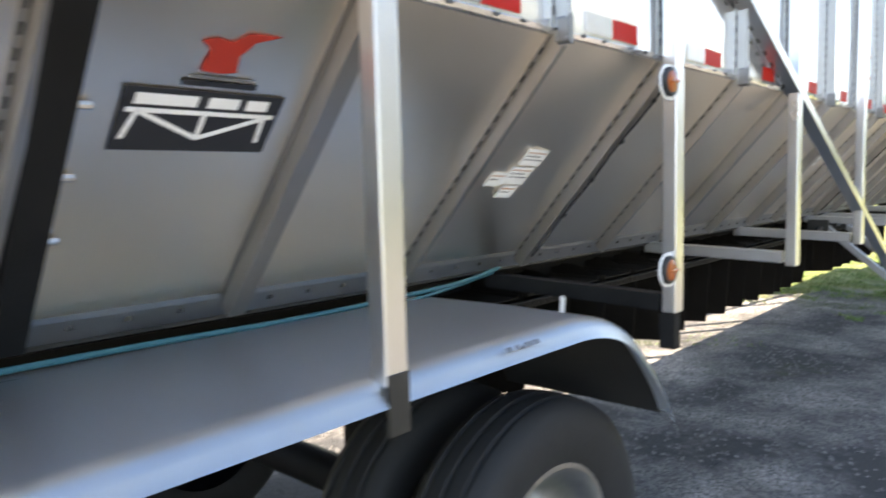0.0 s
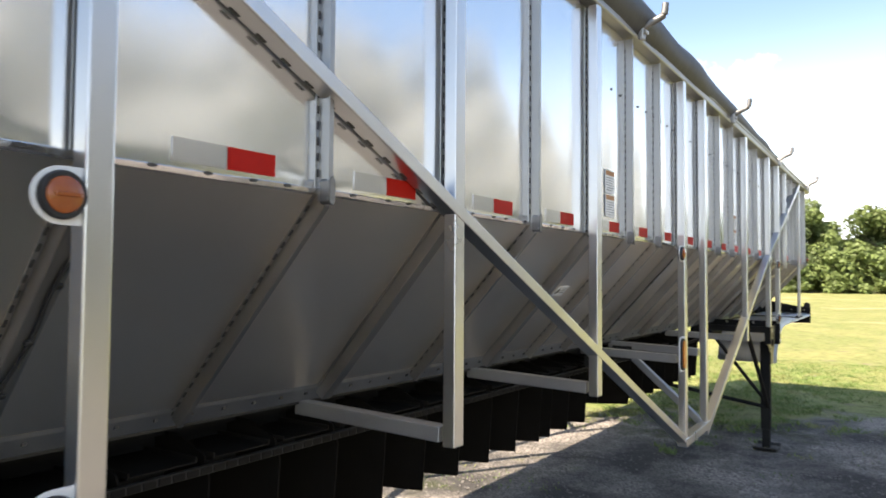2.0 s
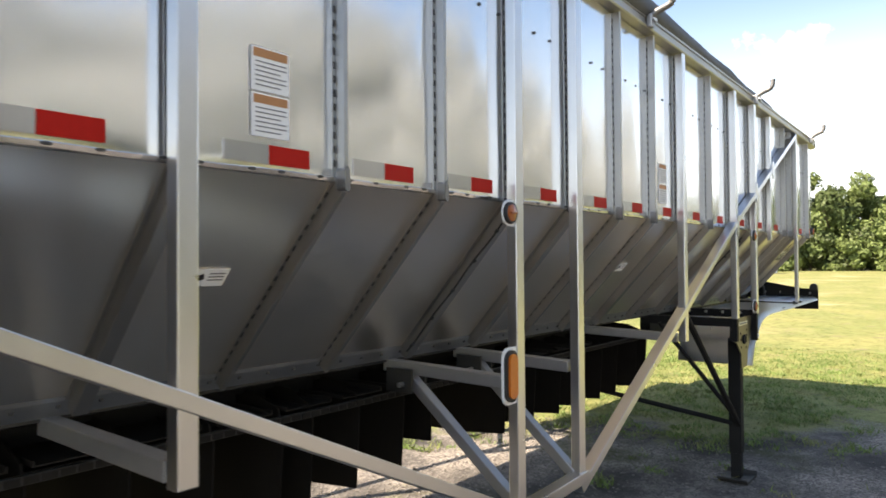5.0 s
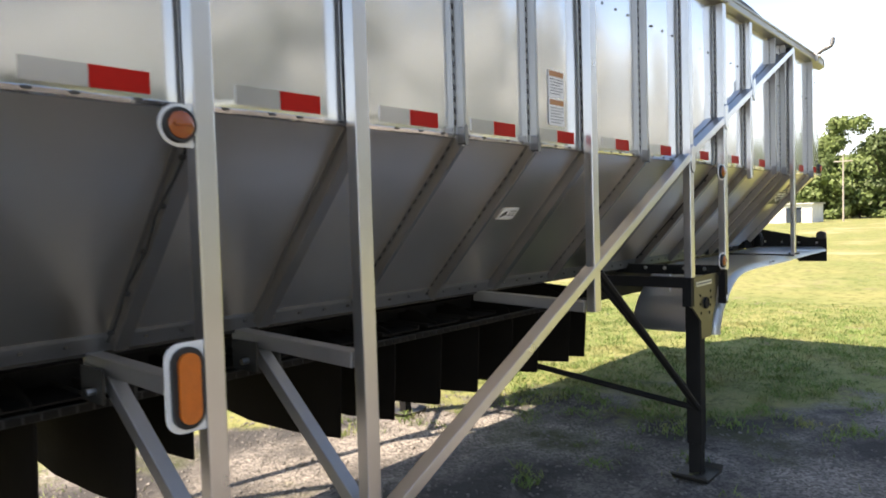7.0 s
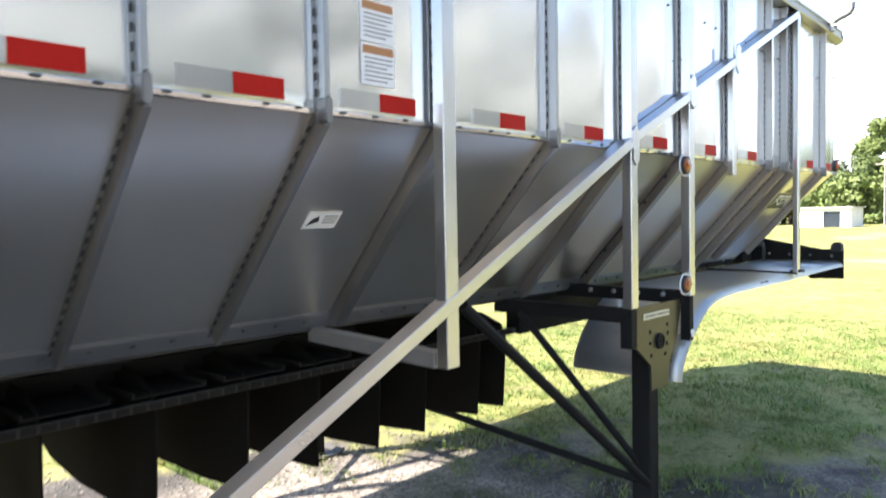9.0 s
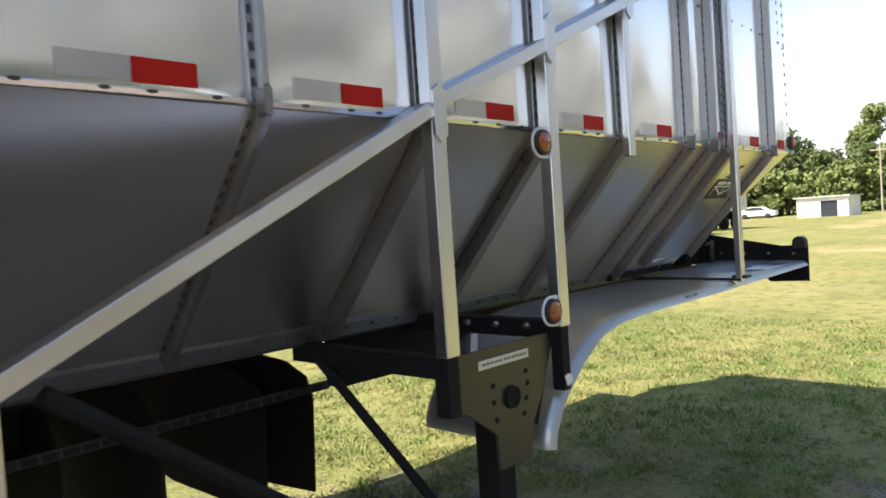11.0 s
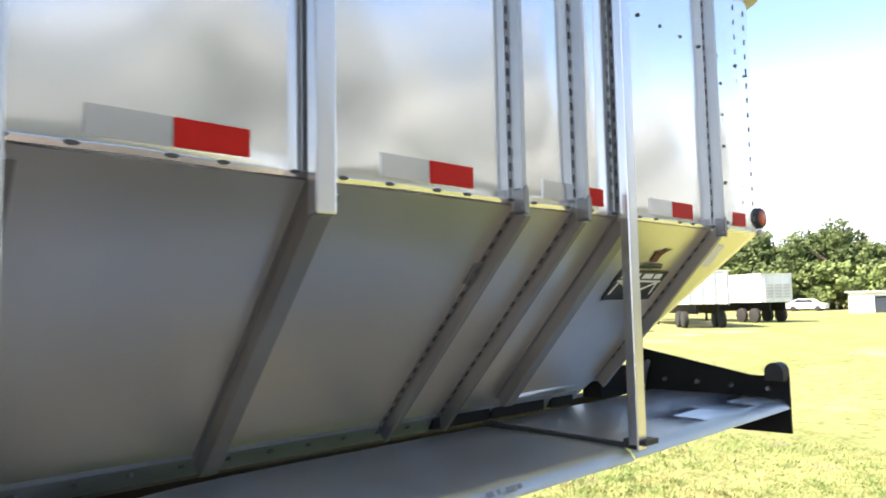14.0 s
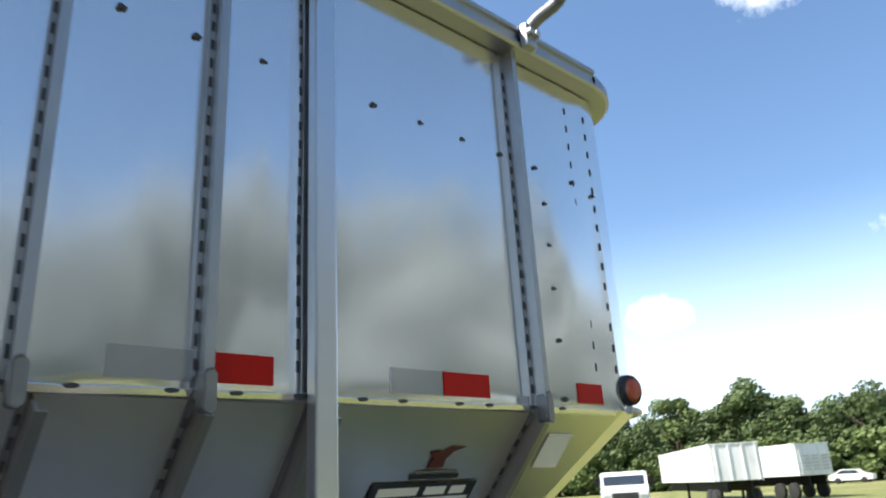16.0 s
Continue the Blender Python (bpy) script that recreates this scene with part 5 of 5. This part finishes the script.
def parked_trailer(louvres, at, yaw):
    t = empty("parked_trailer")
    L, W, z0, z1 = 15.0, 2.5, 1.35, 3.2
    bm = bmesh.new()
    box(bm, 0, L, 0, W, z0, z1, 0.03)
    part("body", bm, WHITEBODY, t, "white painted box body")
    bm = bmesh.new()
    box(bm, -0.04, L + 0.04, -0.04, W + 0.04, z1, z1 + 0.06)
    part("top_rail", bm, WHITEBODY, t)
    for k in range(19):
        bm = bmesh.new()
        box(bm, 0.1 + k * 0.79, 0.18 + k * 0.79, -0.06, 0.0, z0 - 0.05, z1)
        part("rib", bm, WHITEBODY, t)
    for k in range(4):
        bm = bmesh.new()
        box(bm, -0.05, 0.0, 0.1 + k * 0.7, 0.18 + k * 0.7, z0, z1)
        part("rib", bm, WHITEBODY, t)
    if louvres:
        for c in range(3):
            for k in range(5):
                bm = bmesh.new()
                bar(bm, (-0.05, 0.25 + c * 0.7, z0 + 0.35 + k * 0.2), (-0.05, 0.72 + c * 0.7, z0 + 0.35 + k * 0.2), 0.05, 0.10, (-0.4, 0, 1))
                part("louvre", bm, LOUVRE, t)
    for y in (0.5, 1.7):
        bm = bmesh.new()
        box(bm, 0.1, L, y, y + 0.14, 0.80, z0)
        part("frame_beam", bm, BLACK, t)
    for y in (0.25, 2.0):
        bm = bmesh.new()
        box(bm, 8.6, 8.74, y, y + 0.14, 0.02, z0, 0.01)
        part("landing_leg", bm, BLACK, t)
        bm = bmesh.new()
        box(bm, 8.5, 8.84, y - 0.08, y + 0.22, 0.0, 0.02)
        part("leg_foot", bm, BLACK, t)
    for x in (1.0, 2.25):
        for y in (0.0, 2.12):
            bm = bmesh.new()
            lathe(bm, [(0.0, 0.0), (0.0, 0.40), (0.03, 0.48), (0.25, 0.48), (0.28, 0.40), (0.28, 0.0)], 20)
            part("wheel", bm, RUBBER, t, "", True).matrix_basis = Matrix.Translation((x, y, 0.482))
    t.matrix_basis = pose(*at, 0, 0, 0, yaw)
    tagged(t, "white box trailer with ribs and louvres parked on grass" if louvres else "plain white box trailer parked on grass", "trailer", "parked trailers")
    return t


parked_trailer(False, (48.9, 16.8), 42)
parked_trailer(True, (59.3, 17.2), 63)


def build_truck(x, y, yaw):
    t = empty("parked_truck")
    bm = bmesh.new()
    prism(bm, [(0.0, 0.55), (0.0, 1.25), (0.9, 1.38), (1.25, 2.02), (1.5, 2.10), (2.5, 2.10), (2.5, 0.55)], "y", -1.1, 1.1)
    bmesh.ops.bevel(bm, geom=bm.edges[:], offset=0.05, segments=2, affect="EDGES")
    part("cab", bm, WHITEBODY, t, "white painted cab", True)
    bm = bmesh.new()
    bar(bm, (0.915, -0.95, 1.70), (0.915, 0.95, 1.70), 0.02, 0.46, (0.48, 0, 0.88))
    part("windscreen", bm, GLASSDARK, t).matrix_basis = Matrix.Translation((0.14, 0, 0.0))
    bm = bmesh.new()
    box(bm, -0.04, 0.01, -0.6, 0.6, 0.75, 1.15, 0.01)
    part("grille", bm, GREYSTEEL, t)
    bm = bmesh.new()
    box(bm, -0.12, 0.02, -1.1, 1.1, 0.42, 0.66, 0.02)
    part("bumper", bm, ZINC, t)
    for yy in (-0.85, 0.85):
        bm = bmesh.new()
        box(bm, -0.03, 0.02, yy - 0.15, yy + 0.15, 0.85, 1.05, 0.01)
        part("headlight", bm, ZINC, t)
        bm = bmesh.new()
        box(bm, 1.0, 1.12, yy * 1.5 - 0.1, yy * 1.5 + 0.1, 1.45, 1.85, 0.02)
        part("mirror", bm, BLACK, t)
        for xx in (0.75, 3.6):
            bm = bmesh.new()
            lathe(bm, [(-0.14, 0.0), (-0.14, 0.42), (-0.1, 0.48), (0.1, 0.48), (0.14, 0.42), (0.14, 0.0)], 20)
            part("wheel", bm, RUBBER, t, "", True).matrix_basis = Matrix.Translation((xx, yy * 1.1, 0.482))
    bm = bmesh.new()
    box(bm, 2.5, 5.0, -0.5, 0.5, 0.6, 0.85)
    part("chassis", bm, BLACK, t)
    t.matrix_basis = pose(x, y, 0, 0, 0, yaw)
    tagged(t, "white truck cab with dark windscreen parked on grass", "truck")


build_truck(40.2, 19.4, 34)


def build_shed(name, label, x, y0, y1, h, depth, openings):
    b = empty(name)
    w = y1 - y0
    bm = bmesh.new()
    # front wall pieces round the openings
    cuts = [0.0] + [v for a, c in openings for v in (a, c)] + [w]
    for a, c in zip(cuts[::2], cuts[1::2]):
        box(bm, 0, 0.15, a, c, 0, h)
    for a, c in openings:
        box(bm, 0, 0.15, a, c, h * 0.82, h)
    box(bm, depth - 0.15, depth, 0, w, 0, h)
    box(bm, 0.15, depth - 0.15, 0, 0.15, 0, h)
    box(bm, 0.15, depth - 0.15, w - 0.15, w, 0, h)
    part("wall", bm, WALLWHITE, b)
    bm = bmesh.new()
    box(bm, -0.3, depth + 0.2, -0.25, w + 0.25, h, h + 0.14)
    part("roof", bm, ROOFGREY, b)
    for a, c in openings:
        bm = bmesh.new()
        box(bm, 0.10, 0.13, a + 0.003, c - 0.003, 0.02, h * 0.82 - 0.003)
        part("door", bm, GLASSDARK, b)
    b.matrix_basis = pose(x, y0, 0)
    tagged(b, label, "building")


build_shed("small_shed", "low white shed with a dark doorway in the field", 88.5, 17.7, 22.6, 2.0, 5.0, [(1.0, 2.6)])
build_shed("white_building", "tall white storage building near the trees", 119.0, -13.0, -3.4, 4.5, 8.0, [(2.0, 4.6)])


def build_pole(x, y, h, r):
    p = empty("utility_pole")
    bm = bmesh.new()
    tube(bm, [(0, 0, -0.02), (0, 0, h)], [r, r * 0.7], 10)
    part("pole", bm, WOODPOLE, p, "", True)
    bm = bmesh.new()
    box(bm, -0.05, 0.05, -0.9, 0.9, h - 0.7, h - 0.58)
    part("cross_arm", bm, WOODPOLE, p)
    p.matrix_basis = pose(x, y, 0)
    tagged(p, "weathered wooden utility pole in the field", "pole")


build_pole(93.0, 15.6, 7.2, 0.10)


def build_car(x, y, yaw):
    c = empty("parked_car")
    bm = bmesh.new()
    prism(bm, [(0, 0.30), (0, 0.85), (0.9, 0.95), (1.5, 1.42), (3.1, 1.45), (3.9, 0.98), (4.4, 0.9), (4.4, 0.30)], "y", -0.85, 0.85)
    bmesh.ops.bevel(bm, geom=bm.edges[:], offset=0.06, segments=2, affect="EDGES")
    part("body", bm, WHITEBODY, c, "", True)
    for yy in (-0.86, 0.86):
        bm = bmesh.new()
        prism(bm, [(1.15, 1.0), (1.6, 1.36), (3.0, 1.38), (3.6, 1.0)], "y", yy - 0.006, yy + 0.006)
        part("window", bm, GLASSDARK, c)
        for xx in (0.85, 3.5):
            bm = bmesh.new()
            lathe(bm, [(-0.1, 0.0), (-0.1, 0.28), (-0.07, 0.32), (0.07, 0.32), (0.1, 0.28), (0.1, 0.0)], 16)
            part("wheel", bm, RUBBER, c, "", True).matrix_basis = Matrix.Translation((xx, yy * 0.92, 0.322))
    c.matrix_basis = pose(x, y, 0, 0, 0, yaw)
    tagged(c, "white car parked far off by the trees", "car", "parked cars")


for x, y, a in ((99, 28.0, 95), (100, 34.5, 92), (104, 22.5, 85)):
    build_car(x, y, a)


# ---- grass blades and loose stones ----
BLADE = material("grass_blades", (0.118, 0.18, 0.050), 0.6, 0.0, 0.3, 1.2, island=0.6, second=(0.24, 0.23, 0.095), second_scale=2.0, second_at=(0.5, 0.7), specular=0.25)
STONE = material("loose_stone", (0.17, 0.16, 0.148), 0.85, 0.0, 0.2, 20.0, island=0.4)


def grow_grass():
    rnd = np.random.RandomState(5)
    verts, faces = [], []
    def add(xs, ys, h0, h1):
        for x, y in zip(xs, ys):
            h = rnd.uniform(h0, h1)
            a = rnd.uniform(0, 2 * np.pi)
            w = rnd.uniform(0.003, 0.006)
            dx, dy = np.cos(a) * w, np.sin(a) * w
            lx, ly = rnd.normal(scale=0.9, size=2) * h
            k = len(verts)
            verts.extend([(x - dx, y - dy, 0.0), (x + dx, y + dy, 0.0), (x + dx * 0.7 + lx * 0.4, y + dy * 0.7 + ly * 0.4, h * 0.6), (x - dx * 0.7 + lx * 0.4, y - dy * 0.7 + ly * 0.4, h * 0.6), (x + lx, y + ly, h)])
            faces.extend([(k, k + 1, k + 2, k + 3), (k + 3, k + 2, k + 4)])
    # thick over the field ahead, thin and tufted on the gravel
    n = 95000
    xs, ys = 8.6 + 9.5 * rnd.uniform(0, 1, n) ** 1.5, rnd.uniform(-1.5, 6.5, n)
    near = np.array([noise.noise((x * 0.9, y * 0.9, 3.0)) + 0.9 * noise.noise((x * 3.1, y * 3.1, 9.0)) for x, y in zip(xs, ys)])
    keep = near + (xs + 0.6 * ys - 11.5) * 0.22 > rnd.uniform(-0.15, 0.3, n)
    keep &= rnd.uniform(0, 1, n) < np.clip((6.5 - ys) / 2.5, 0, 1) * np.clip((ys + 1.5) / 1.2, 0, 1)
    tall = near > 0.15
    add(xs[keep & tall], ys[keep & tall], 0.02, 0.05)
    add(xs[keep & ~tall], ys[keep & ~tall], 0.008, 0.026)
    # taller tufts, in clumps
    cx, cy = 10.4 + 6.0 * rnd.uniform(0, 1, 240) ** 1.2, rnd.uniform(-0.6, 5.0, 240)
    for x, y in zip(cx, cy):
        k = rnd.randint(20, 60)
        add(x + rnd.normal(scale=0.06, size=k), y + rnd.normal(scale=0.06, size=k), 0.02, 0.06)
    n = 16000
    xs, ys = rnd.uniform(2.0, 11.0, n), rnd.uniform(-2.0, 5.5, n)
    near = np.array([noise.noise((x * 0.8, y * 0.8, 7.0)) for x, y in zip(xs, ys)])
    keep = near + np.maximum(0, ys - 2.6) * 0.4 > 0.30 + rnd.uniform(0, 0.2, n)
    add(xs[keep], ys[keep], 0.008, 0.030)
    me = bpy.data.meshes.new("grass")
    me.from_pydata(verts, [], faces)
    me.materials.append(BLADE)
    tagged(new("grass", me), "short mown grass with dry blades", "grass", kind="stuff")


def scatter_stones():
    rnd = np.random.RandomState(9)
    verts, faces = [], []
    n = 9000
    xs, ys = rnd.uniform(2.5, 10.5, n), rnd.uniform(-1.6, 3.6, n)
    for x, y in zip(xs, ys):
        r = rnd.uniform(0.006, 0.017)
        k = len(verts)
        q = rnd.uniform(0.7, 1.2, 6) * r
        verts.extend([(x + q[0], y, r * 0.3), (x, y + q[1], r * 0.3), (x - q[2], y, r * 0.3), (x, y - q[3], r * 0.3), (x + q[4] * 0.2, y, r * 0.9), (x, y, -r * 0.3)])
        faces.extend([(k, k + 1, k + 4), (k + 1, k + 2, k + 4), (k + 2, k + 3, k + 4), (k + 3, k, k + 4), (k + 1, k, k + 5), (k + 2, k + 1, k + 5), (k + 3, k + 2, k + 5), (k, k + 3, k + 5)])
    me = bpy.data.meshes.new("gravel")
    me.from_pydata(verts, [], faces)
    me.materials.append(STONE)
    tagged(new("gravel", me), "loose pale gravel stones on the yard", "gravel", kind="stuff")


grow_grass()
scatter_stones()
